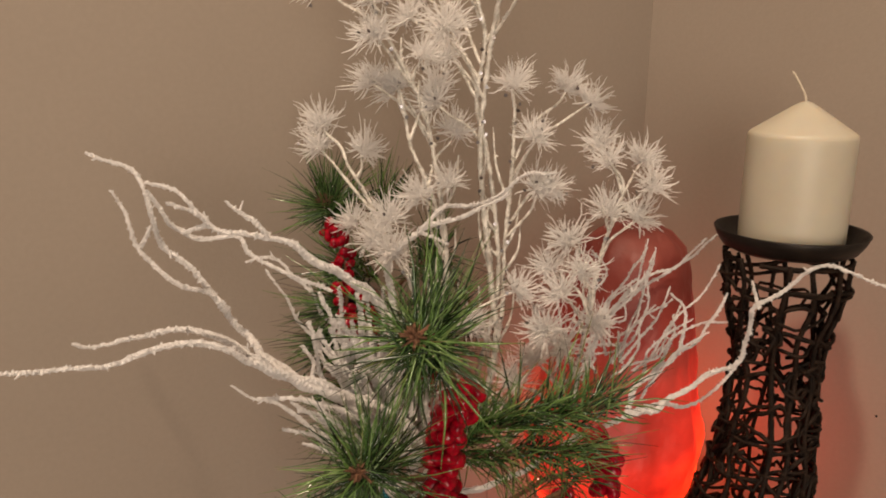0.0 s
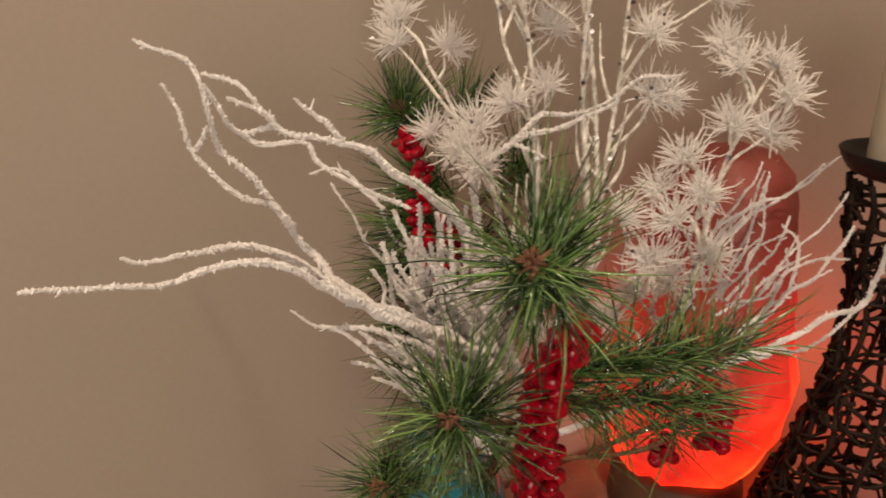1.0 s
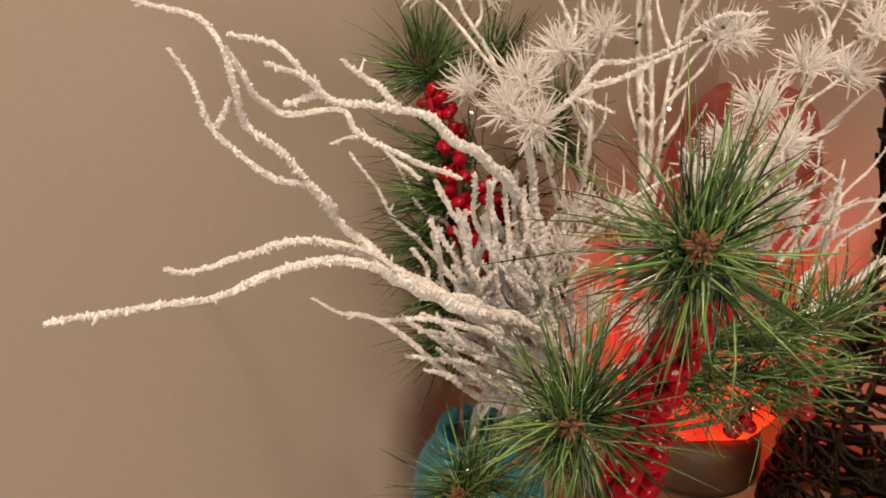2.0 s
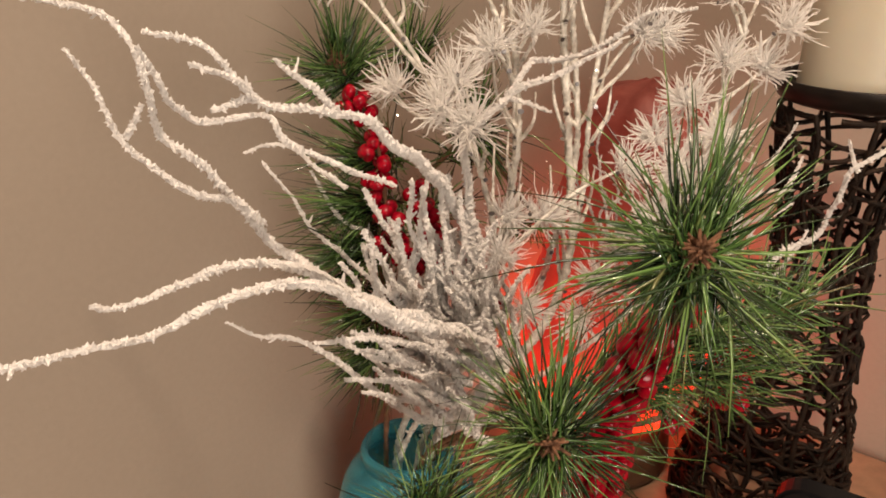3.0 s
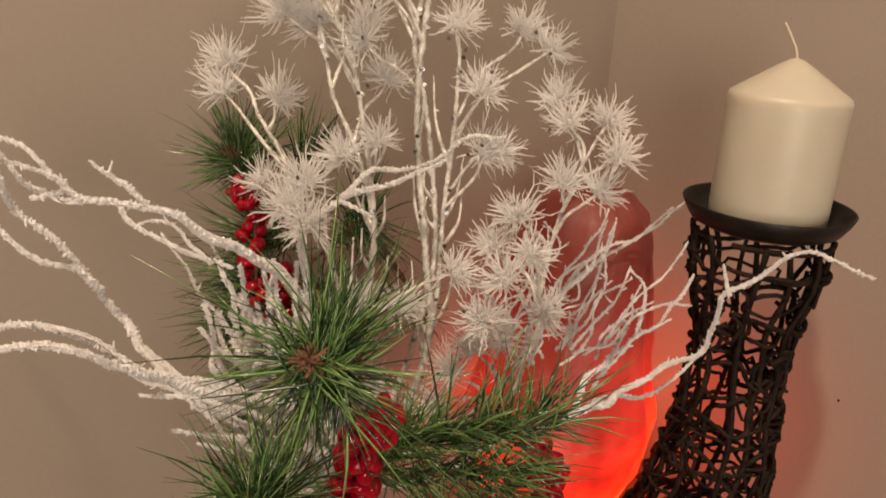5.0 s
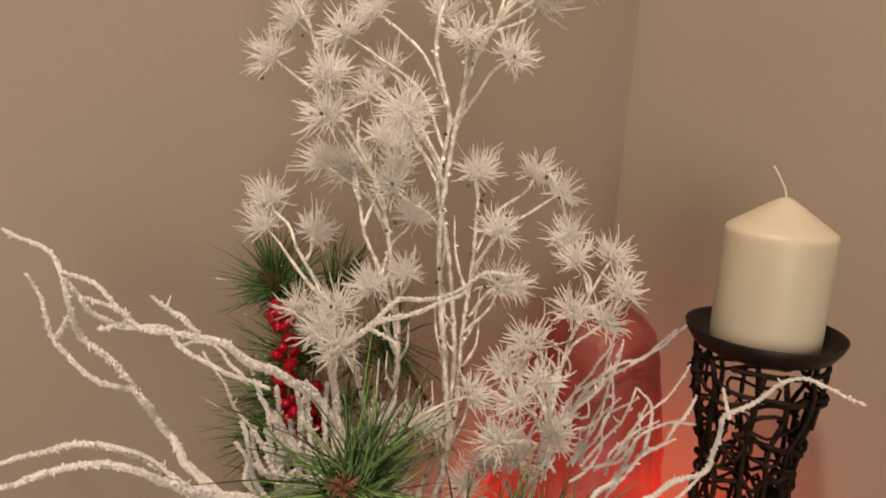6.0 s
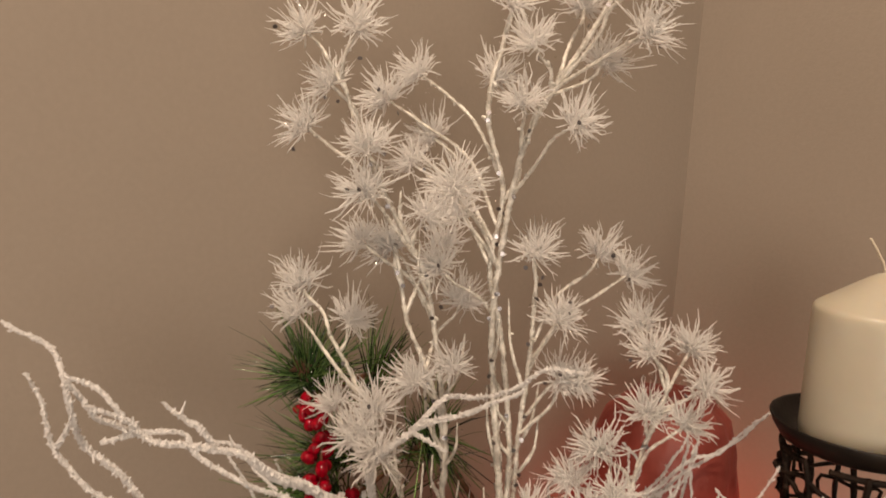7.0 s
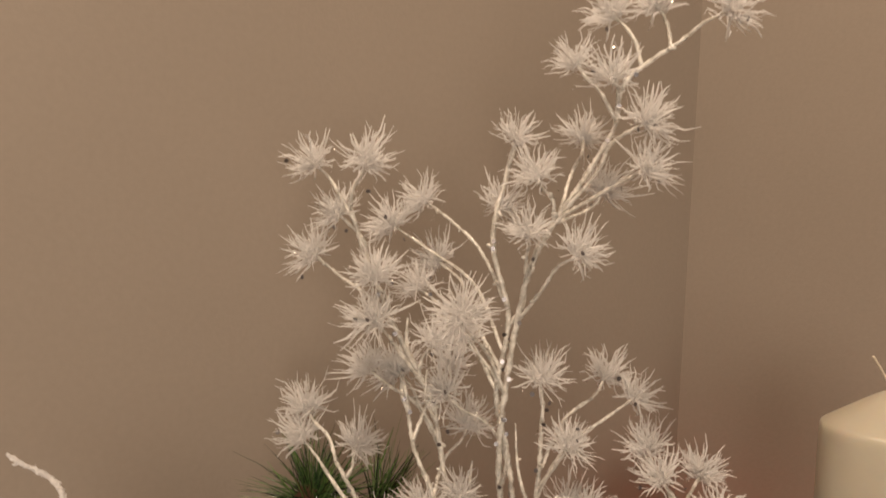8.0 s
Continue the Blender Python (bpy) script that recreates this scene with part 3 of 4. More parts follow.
def twig_spray_right():
    rng = random.Random(8)
    ob = thing("frosted_twig_spray", "bare white frosted twigs reaching towards the woven candle holder", "twig spray")
    frosted(ob, [FOOT + Vector((0.014, 0.008, 0)), MOUTH + Vector((0.018, 0.0, 0)), (0.030, 0.515, 0.874), (0.085, 0.515, 0.908), (0.122, 0.480, 0.951)], 0.0030, 0.0026, rng, name="stem")
    frosted(ob, [(0.122, 0.480, 0.951), (0.158, 0.515, 0.944), (0.190, 0.522, 0.962), (0.208, 0.520, 0.977), (0.209, 0.510, 1.004), (0.210, 0.503, 1.018), (0.228, 0.500, 1.035), (0.242, 0.495, 1.051), (0.259, 0.490, 1.047), (0.282, 0.485, 1.037)], 0.0026, 0.0009, rng, 6)
    frosted(ob, [(0.210, 0.503, 1.018), (0.209, 0.507, 1.026), (0.208, 0.510, 1.034)], 0.0014, 0.0010, rng, 0)
    frosted(ob, [(0.122, 0.480, 0.951), (0.130, 0.500, 0.960), (0.157, 0.530, 0.964), (0.176, 0.555, 0.965), (0.188, 0.540, 0.987), (0.203, 0.540, 1.016)], 0.0020, 0.0010, rng, 5)
    frosted(ob, [(0.122, 0.480, 0.951), (0.150, 0.515, 0.941), (0.179, 0.530, 0.936), (0.200, 0.535, 0.947), (0.216, 0.540, 0.965)], 0.0018, 0.0009, rng, 5)
    frosted(ob, [(0.085, 0.500, 0.945), (0.110, 0.550, 0.965), (0.129, 0.580, 0.985), (0.170, 0.610, 1.006), (0.205, 0.620, 1.027), (0.231, 0.630, 1.046)], 0.0018, 0.0009, rng, 7)
    frosted(ob, [(0.129, 0.580, 0.985), (0.154, 0.600, 1.007), (0.187, 0.610, 1.018), (0.207, 0.610, 1.041)], 0.0014, 0.0008, rng, 4)
    frosted(ob, [(0.176, 0.555, 0.965), (0.184, 0.570, 0.996), (0.175, 0.580, 1.004)], 0.0014, 0.0008, rng, 2)
    frosted(ob, [(0.147, 0.520, 0.955), (0.169, 0.550, 0.978), (0.192, 0.560, 0.986), (0.207, 0.550, 0.991)], 0.0014, 0.0009, rng, 3)
    for k in range(30):
        foot = Vector((rng.uniform(0.075, 0.15), rng.uniform(0.51, 0.57), rng.uniform(0.945, 0.975)))
        tip = foot + Vector((rng.uniform(-0.02, 0.05), rng.uniform(-0.01, 0.04), rng.uniform(0.03, 0.085)))
        mid = foot.lerp(tip, 0.35) + Vector((rng.uniform(-0.012, 0.012), rng.uniform(-0.008, 0.008), rng.uniform(-0.006, 0.008)))
        mid2 = foot.lerp(tip, 0.7) + Vector((rng.uniform(-0.010, 0.010), rng.uniform(-0.008, 0.008), rng.uniform(-0.006, 0.006)))
        frosted(ob, [foot, mid, mid2, tip], 0.0009, 0.0005, rng, 6)


twig_spray_left()
twig_spray_right()


# ---- white flower stems ----
def flower_mesh(seed, size, petals):
    """A spiky head of thin frosted petals round a small hub."""
    rng = random.Random(seed)
    b = Buffer()
    for k in range(petals):
        z = 1 - (k + 0.5) / petals * 1.36
        a = k * 2.399963 + rng.uniform(-0.35, 0.35)
        r = math.sqrt(max(0, 1 - z * z))
        d = (Vector((r * math.cos(a), r * math.sin(a), z)) + Vector([rng.gauss(0, 0.17) for _ in range(3)])).normalized()
        side = d.cross(Vector([rng.gauss(0, 1) for _ in range(3)])).normalized()
        up = d.cross(side)
        long = size * rng.uniform(0.66, 1.04)
        curl = Vector((0, 0, 1)) * rng.uniform(0.05, 0.42) * (1 - 0.8 * z) + Vector([rng.uniform(-1, 1) for _ in range(3)]) * 0.45
        sway = Vector([rng.uniform(-1, 1) for _ in range(3)]) * 0.13
        w, th = 0.00044 * rng.uniform(0.7, 1.35), 0.00026
        verts, faces = [], []
        for f, k2 in ((0.10, 0.35), (0.32, 0.9), (0.55, 1.2), (0.80, 1.0), (1.0, 0.4)):
            c = d * long * (f - 0.16 * f * f) + curl * long * f * f + sway * long * math.sin(6.0 * f)
            verts += [c + side * w * k2, c + up * th * k2, c - side * w * k2, c - up * th * k2]
        for i in range(4):
            for s in range(4):
                s2 = (s + 1) % 4
                faces.append((4 * i + s, 4 * i + s2, 4 * i + 4 + s2, 4 * i + 4 + s))
        faces.append((16, 17, 18, 19))
        b.add(verts, faces)
    revolve(b, [(0.0002, -0.0018), (0.0013, -0.0014), (0.0019, -0.0002), (0.0015, 0.0011), (0.0002, 0.0018)], 10)      # the hub
    return b.mesh("flower_head", PETAL)


HEADS = [flower_mesh(40 + k, s, n) for k, (s, n) in enumerate(((0.0168, 132), (0.0160, 118), (0.0174, 146), (0.0162, 108)))]
BIG_HEAD = flower_mesh(77, 0.0198, 150)
disc = Buffer()
revolve(disc, [(0.0001, -0.0001), (0.00115, -0.0001), (0.00115, 0.0001), (0.0001, 0.0001)], 12)
DISC = disc.mesh("sequin", SEQUIN, False)
flake = Buffer()
revolve(flake, [(0.0001, -0.00005), (0.0004, -0.00005), (0.0004, 0.00005), (0.0001, 0.00005)], 6)
FLAKE = flake.mesh("glitter_flake", GLITTER, False)


def stem_part(parent, points, r0, r1, rng, name="stem"):
    b = Buffer()
    line = smooth_line(points, 0.002)
    tube(b, line, r0, r1, 8, 0.36, rng)
    for i in range(6, len(line) - 3, 9):      # small knobs
        if rng.random() < 0.5:
            out = Vector([rng.gauss(0, 1) for _ in range(3)]).normalized()
            s = rng.uniform(0.0007, 0.0013)
            tube(b, [line[i], line[i] + out * (r0 + s * 0.5), line[i] + out * (r0 + s * 1.4)], s, s * 0.6, 6, 0.2, rng)
    part(name, b.mesh(name, STEM), parent)
    return line


def flower_stem(label, spine, heads, seed, radius=0.0024, big=()):
    rng = random.Random(seed)
    ob = thing("snow_flower_stem", label, "artificial flower", "white snow flower stems")
    line = stem_part(ob, spine, radius * 1.08, 0.0010, rng)
    base = [i for i, c in enumerate(line) if c.z > 0.95]
    for k, h in enumerate(heads):
        h = Vector(h)
        best = min(base, key=lambda i: abs((h.z - line[i].z) - 0.75 * math.hypot(h.x - line[i].x, h.y - line[i].y) - 0.012) + 0.4 * (h - line[i]).length)
        foot = line[best]
        span = (h - foot).length
        if span > 0.012:
            m1 = foot.lerp(h, 0.35) + Vector((rng.uniform(-0.1, 0.1), rng.uniform(-0.1, 0.1), 0.12)) * span
            m2 = foot.lerp(h, 0.72) + Vector((rng.uniform(-0.06, 0.06), rng.uniform(-0.06, 0.06), 0.06)) * span
            out = (h - m2).normalized()
            stem_part(ob, [foot, m1, m2, h], 0.0010, 0.0007, rng, "twig")
        else:
            out = (h - line[max(0, best - 6)]).normalized()
        out = (out + Vector((0, -0.25, 0.35))).normalized()
        turn = out.to_track_quat("Z", "Y").to_matrix().to_4x4() @ pose(0, 0, 0, 0, 0, rng.uniform(0, 360))
        size = rng.uniform(0.88, 1.10)
        head = part("flower_head", BIG_HEAD if k in big else HEADS[rng.randrange(4)], ob, "spiky white frosted flower head", Matrix.Translation(h) @ turn @ Matrix.Scale(size, 4))
        for _ in range(rng.choice((1, 1, 2, 2))):
            d = Vector([rng.gauss(0, 1) for _ in range(3)]).normalized() * rng.uniform(0.008, 0.014)
            part("sequin", DISC, head, "small silvery sequin", Matrix.Translation(d) @ pose(0, 0, 0, rng.uniform(50, 130), rng.uniform(-40, 40), rng.uniform(0, 360)))
        for _ in range(8):
            d = Vector([rng.gauss(0, 1) for _ in range(3)]).normalized() * rng.uniform(0.009, 0.015)
            part("glitter_flake", FLAKE, head, "", Matrix.Translation(d) @ pose(0, 0, 0, rng.uniform(0, 180), rng.uniform(-90, 90), rng.uniform(0, 360)))
    for _ in range(5):        # bare upright side twigs
        i = base[rng.randrange(int(len(base) * 0.8))]
        a, n = rng.uniform(0, 6.283), rng.uniform(0.015, 0.05)
        out = Vector((0.30 * math.cos(a), 0.30 * math.sin(a), 1)) * n
        stem_part(ob, [line[i], line[i] + out * 0.45 + Vector((0.004 * math.cos(a), 0.004 * math.sin(a), 0)), line[i] + out], 0.0012, 0.0004, rng, "twig")
    for _ in range(26):
        c = line[base[rng.randrange(len(base))]] + Vector([rng.gauss(0, 0.002) for _ in range(3)])
        part("glitter_flake", FLAKE, ob, "", Matrix.Translation(c) @ pose(0, 0, 0, rng.uniform(0, 180), rng.uniform(-90, 90), rng.uniform(0, 360)))
    for _ in range(13):
        i = base[rng.randrange(len(base))]
        part("sequin", DISC, ob, "small silvery sequin", Matrix.Translation(line[i] + Vector((rng.uniform(-0.002, 0.002), -radius - 0.0006, 0))) @ pose(0, 0, 0, rng.uniform(60, 120), rng.uniform(-40, 40), 0))


flower_stem("tallest white glazed stem with many spiky snow flowers",
            [FOOT, MOUTH + Vector((0.016, -0.004, 0)), (0.020, 0.503, 0.93), (0.036, 0.500, 0.987), (0.031, 0.502, 1.040), (0.023, 0.504, 1.119), (0.028, 0.495, 1.189), (0.036, 0.490, 1.225), (0.053, 0.481, 1.257), (0.067, 0.475, 1.284), (0.072, 0.475, 1.307), (0.098, 0.470, 1.328)],
            [(0.065, 0.480, 1.338), (0.086, 0.480, 1.343), (0.113, 0.460, 1.337), (0.049, 0.480, 1.315), (0.066, 0.475, 1.308), (0.078, 0.456, 1.286), (0.078, 0.452, 1.265), (0.060, 0.520, 1.284), (0.033, 0.480, 1.261), (0.030, 0.475, 1.234), (0.054, 0.475, 1.225), (0.070, 0.510, 1.256), (0.0, 0.466, 1.194), (0.003, 0.500, 1.178)], 1, 0.0026, big=(12,))
flower_stem("white glazed stem with spiky snow flowers bending to the side",
            [FOOT, MOUTH + Vector((0.012, 0.008, 0)), (0.012, 0.512, 0.93), (0.030, 0.508, 0.990), (0.037, 0.506, 1.040), (0.029, 0.508, 1.110), (0.020, 0.503, 1.150), (0.024, 0.500, 1.190), (0.014, 0.495, 1.229), (0.019, 0.495, 1.261), (0.023, 0.492, 1.279)],
            [(0.023, 0.492, 1.280), (0.018, 0.506, 1.246), (-0.039, 0.530, 1.234), (-0.022, 0.528, 1.248), (-0.023, 0.525, 1.201), (-0.014, 0.540, 1.215), (-0.006, 0.500, 1.150)], 2, 0.0021)
flower_stem("white glazed stem with spiky snow flowers above the pine sprig",
            [FOOT, MOUTH + Vector((-0.004, 0.008, 0)), (-0.010, 0.515, 0.95), (0.002, 0.500, 1.033), (-0.001, 0.499, 1.083), (-0.008, 0.498, 1.125), (-0.014, 0.495, 1.150), (-0.030, 0.488, 1.180), (-0.047, 0.490, 1.215), (-0.058, 0.492, 1.245)],
            [(-0.076, 0.493, 1.263), (-0.049, 0.482, 1.264), (-0.063, 0.495, 1.239), (-0.075, 0.497, 1.218), (-0.042, 0.477, 1.210), (-0.041, 0.474, 1.189), (-0.045, 0.494, 1.162), (-0.032, 0.507, 1.158), (-0.013, 0.490, 1.178), (0.003, 0.492, 1.101), (-0.015, 0.494, 1.092)], 3, 0.0021)
flower_stem("thin white glazed stem with small spiky snow flowers",
            [FOOT, MOUTH + Vector((-0.002, 0.012, 0)), (-0.006, 0.515, 0.95), (0.001, 0.502, 1.020), (0.000, 0.500, 1.062), (-0.006, 0.497, 1.088), (-0.013, 0.495, 1.106), (-0.021, 0.495, 1.124), (-0.025, 0.497, 1.145), (-0.029, 0.500, 1.160)],
            [(-0.030, 0.506, 1.160), (-0.006, 0.520, 1.160), (0.006, 0.515, 1.130)], 9, 0.0015)
flower_stem("slender white glazed stem with open spiky snow flowers",
            [FOOT, MOUTH + Vector((0.018, 0.004, 0)), (0.024, 0.510, 0.93), (0.038, 0.500, 1.000), (0.040, 0.500, 1.060), (0.043, 0.498, 1.110), (0.043, 0.495, 1.150)],
            [(0.042, 0.494, 1.161), (0.079, 0.525, 1.158), (0.092, 0.512, 1.150), (0.055, 0.483, 1.131), (0.067, 0.487, 1.099), (0.058, 0.490, 1.098)], 4, 0.0019)
flower_stem("white glazed stem with clustered spiky flowers before the salt lamp",
            [FOOT, MOUTH + Vector((0.020, 0.002, 0)), (0.036, 0.505, 0.91), (0.080, 0.485, 0.965), (0.092, 0.480, 1.010), (0.100, 0.484, 1.060), (0.112, 0.486, 1.100)],
            [(0.099, 0.504, 1.125), (0.102, 0.486, 1.116), (0.125, 0.499, 1.115), (0.125, 0.474, 1.103), (0.102, 0.485, 1.085), (0.119, 0.478, 1.082), (0.078, 0.475, 1.068), (0.082, 0.450, 1.056), (0.062, 0.460, 1.015), (0.072, 0.462, 1.038), (0.096, 0.470, 1.016), (0.066, 0.478, 1.050), (0.076, 0.470, 1.000), (0.050, 0.490, 0.968), (0.062, 0.488, 0.985), (0.044, 0.494, 0.945)], 5, 0.0020)
flower_stem("white glazed stem with spiky snow flowers beside the red berries",
            [FOOT, MOUTH + Vector((-0.006, -0.008, 0)), (-0.014, 0.500, 0.93), (-0.010, 0.490, 0.990), (-0.022, 0.488, 1.040), (-0.040, 0.500, 1.070), (-0.050, 0.507, 1.090), (-0.062, 0.512, 1.108)],
            [(-0.059, 0.507, 1.071), (-0.034, 0.487, 1.078), (-0.031, 0.471, 1.061), (-0.080, 0.522, 1.133), (-0.081, 0.515, 1.119), (-0.051, 0.512, 1.117), (-0.042, 0.478, 1.068), (-0.004, 0.490, 1.008), (-0.014, 0.472, 0.996), (0.018, 0.498, 1.004), (0.046, 0.470, 1.038), (0.004, 0.480, 0.962)], 6, 0.0019, big=(2,))


# ---- pine and berry picks ----
def needles(b, rng, foot, out, count, long, low, high, spread=0.018, droop=0.30, comb=(0, 0, 0)):
    """Needles round the end of a twig that points along out; low and high: their angles to it."""
    out = Vector(out).normalized()
    x = out.orthogonal().normalized()
    y = out.cross(x)
    lean, swing = rng.uniform(0, 6.283), rng.uniform(0, 6.283)
    for k in range(count):
        if k % 6 == 0:
            f = rng.random()
            a0, tilt0 = rng.uniform(0, 6.283), low + (high - low) * rng.random() ** 0.8
        a, tilt = a0 + rng.gauss(0, 0.20), math.radians(tilt0 + rng.gauss(0, 15))
        d = out * math.cos(tilt) + (x * math.cos(a) + y * math.sin(a)) * math.sin(tilt)
        c = Vector(foot) - out * spread * f + Vector([rng.gauss(0, 0.0026) for _ in range(3)])
        d = (d + Vector(comb)).normalized()
        size = long * rng.uniform(0.48, 1.10) * (0.86 + 0.16 * math.sin(a0 + lean) + 0.10 * math.sin(3 * a0 + swing) + 0.26 * max(0, d.z))
        bend = Vector([rng.uniform(-1, 1) for _ in range(3)]) * size * 0.28 + Vector((0, 0, -size * droop * rng.random())) + out * size * 0.08
        side = d.cross(Vector([rng.gauss(0, 1) for _ in range(3)])).normalized()
        up = d.cross(side)
        w = rng.uniform(0.00032, 0.00072)
        verts, faces = [], []
        for g, k in ((0.0, 0.7), (0.33, 1.0), (0.68, 0.9), (1.0, 0.2)):
            p = c + d * size * g + bend * g * g
            verts += [p + side * w * k, p - side * w * 0.5 * k + up * w * 0.45 * k, p - side * w * 0.5 * k - up * w * 0.45 * k]
        for i in range(3):
            for s in range(3):
                s2 = (s + 1) % 3
                faces.append((3 * i + s, 3 * i + s2, 3 * i + 3 + s2, 3 * i + 3 + s))
        faces.append((9, 10, 11))
        b.add(verts, faces)


def sparkle(parent, centre, rng, count, spread):
    for _ in range(count):
        d = Vector(centre) + Vector([rng.gauss(0, 1) for _ in range(3)]) * spread
        part("glitter_flake", FLAKE, parent, "", Matrix.Translation(d) @ pose(0, 0, 0, rng.uniform(0, 180), rng.uniform(-90, 90), rng.uniform(0, 360)))


def tuft(parent, foot, out, rng, count=110, long=0.05, low=25, high=105, bud=True, brushes=()):
    """Needles all round a twig's end, and brushes: closer bundles (way, count, length, spread in degrees)."""
    b = Buffer()
    needles(b, rng, foot, out, count, long, low, high, 0.026)
    for way, many, size, wide in brushes:
        needles(b, rng, Vector(foot) - Vector(out).normalized() * 0.006, way, many, size, 2, wide, 0.008, 0.12)
    tf = part("needle_tuft", b.mesh("needle_tuft", NEEDLE), parent, "long green artificial pine needles")
    sparkle(tf, Vector(foot) + Vector(out).normalized() * 0.005, rng, 18, 0.014)
    if bud:      # brown scales at the twig's end
        b = Buffer()
        out = Vector(out).normalized()
        for _ in range(60):
            d = (out * 0.7 + Vector([rng.gauss(0, 0.6) for _ in range(3)])).normalized()
            c = Vector(foot) + out * rng.uniform(-0.004, 0.006)
            tube(b, [c, c + d * 0.0025, c + d * 0.006 * rng.uniform(0.5, 1.3)], 0.0010, 0.0004, 4, 0.3, rng)
        part("bud", b.mesh("bud", BARK), tf, "brown papery bud")


def sprig(parent, points, rng, count, long, low=35, high=75, comb=(0, 0, 0)):
    line = smooth_line(points, 0.003)
    b = Buffer()
    tube(b, line, 0.0019, 0.0012, 6, 0.35, rng)
    part("twig", b.mesh("twig", BARK), parent, "brown wrapped twig")
    b = Buffer()
    each = max(1, count // (len(line) - 1))
    for i in range(len(line) - 1):
        needles(b, rng, line[i], line[i + 1] - line[i], each, long, low, high, 0.003, 0.30, comb)
    needles(b, rng, line[-1], line[-1] - line[-3], 26, long, 5, 50, 0.004)
    tf = part("needle_tuft", b.mesh("needle_tuft", NEEDLE), parent, "long green artificial pine needles")
    sparkle(tf, line[len(line) // 2], rng, 16, 0.014)


berry_bm = bmesh.new()
bmesh.ops.create_uvsphere(berry_bm, u_segments=16, v_segments=10, radius=1.0)
for v in berry_bm.verts:
    if v.co.z > 0.93:
        v.co.z -= 0.10
BERRY_MESH = bpy.data.meshes.new("berry")
berry_bm.to_mesh(BERRY_MESH)
berry_bm.free()
BERRY_MESH.materials.append(BERRY)
BERRY_MESH.polygons.foreach_set("use_smooth", [True] * len(BERRY_MESH.polygons))


def berries(parent, points, rng, count, spread, r=0.0039):
    line = smooth_line(points, 0.002)
    b = Buffer()
    tube(b, line, 0.0011, 0.0009, 6, 0.2, rng)
    placed = []
    for k in range(count):
        for _ in range(30):
            i = rng.randrange(len(line))
            d = Vector([rng.gauss(0, 1) for _ in range(3)]).normalized()
            c = line[i] + d * spread * rng.uniform(0.40, 1.12)
            if all((c - q).length > 1.30 * r for q in placed):
                break
        placed.append(c)
        tube(b, [line[i], line[i].lerp(c, 0.5), c], 0.0005, 0.0005, 5)
        part("berry", BERRY_MESH, parent, "", Matrix.Translation(c) @ d.to_track_quat("Z", "Y").to_matrix().to_4x4() @ Matrix.Diagonal((r * rng.uniform(0.68, 1.1), r * rng.uniform(0.68, 1.1), r * rng.uniform(0.75, 1.35), 1)))
    part("berry_stalk", b.mesh("berry_stalk", BARK), parent)


def wire(parent, points, rng, r=0.0017):
    b = Buffer()
    tube(b, smooth_line(points, 0.003), r, r * 0.8, 6, 0.25, rng)
    part("stem", b.mesh("stem", BARK), parent, "brown wrapped stem")


def pick_front():
    rng = random.Random(21)
    ob = thing("pine_berry_pick", "green pine pick with red berries at the front of the jar", "pine pick", "pine and berry picks")
    wire(ob, [FOOT + Vector((0.0, -0.014, 0)), MOUTH + Vector((0.004, -0.018, 0)), (-0.006, 0.440, 0.925), (0.008, 0.395, 0.975), (0.006, 0.350, 1.030), (-0.010, 0.313, 1.063)], rng)
    wire(ob, [(-0.006, 0.440, 0.925), (-0.018, 0.390, 0.955), (-0.037, 0.339, 0.987)], rng)
    wire(ob, [(-0.020, 0.470, 0.890), (-0.045, 0.430, 0.895), (-0.071, 0.388, 0.917)], rng)
    tuft(ob, (-0.010, 0.313, 1.064), (-0.25, -0.72, 0.50), rng, 190, 0.042, 45, 122, True, (((0.28, 0.10, 1.0), 130, 0.037, 36), ((-0.10, -0.25, -1.0), 90, 0.044, 38), ((0.85, -0.1, -0.3), 50, 0.046, 32), ((-0.9, 0.1, -0.15), 50, 0.046, 30)))
    tuft(ob, (-0.037, 0.339, 0.987), (-0.30, -0.80, 0.45), rng, 230, 0.044, 40, 122, True, (((0.10, 0.25, 1.0), 70, 0.043, 40), ((-0.9, -0.1, -0.15), 80, 0.043, 36), ((0.2, -0.2, -1.0), 50, 0.044, 40)))
    tuft(ob, (-0.071, 0.387, 0.917), (-0.60, -0.70, 0.30), rng, 190, 0.040, 30, 110, True, (((0.3, 0.1, 1.0), 60, 0.042, 38), ((-1.0, 0, 0.15), 40, 0.042, 30)))
    sprig(ob, [(0.008, 0.395, 0.975), (0.034, 0.388, 0.988), (0.060, 0.386, 0.995), (0.086, 0.386, 1.001)], rng, 500, 0.035, 22, 75, (-0.05, 0, 0.60))
    sprig(ob, [(0.004, 0.400, 0.965), (0.030, 0.392, 0.968), (0.054, 0.390, 0.972), (0.075, 0.392, 0.972)], rng, 320, 0.034, 28, 88, (0, 0, 0.15))
    sprig(ob, [(-0.006, 0.440, 0.925), (-0.015, 0.400, 0.930), (-0.022, 0.365, 0.940)], rng, 70, 0.040, 30, 85)
    berries(ob, [(0.012, 0.350, 1.024), (0.005, 0.360, 1.000), (0.001, 0.369, 0.975), (0.003, 0.376, 0.945)], rng, 58, 0.0074, 0.0049)
    berries(ob, [(0.003, 0.376, 0.945), (0.006, 0.388, 0.920), (0.006, 0.410, 0.900)], rng, 46, 0.0098, 0.0051)


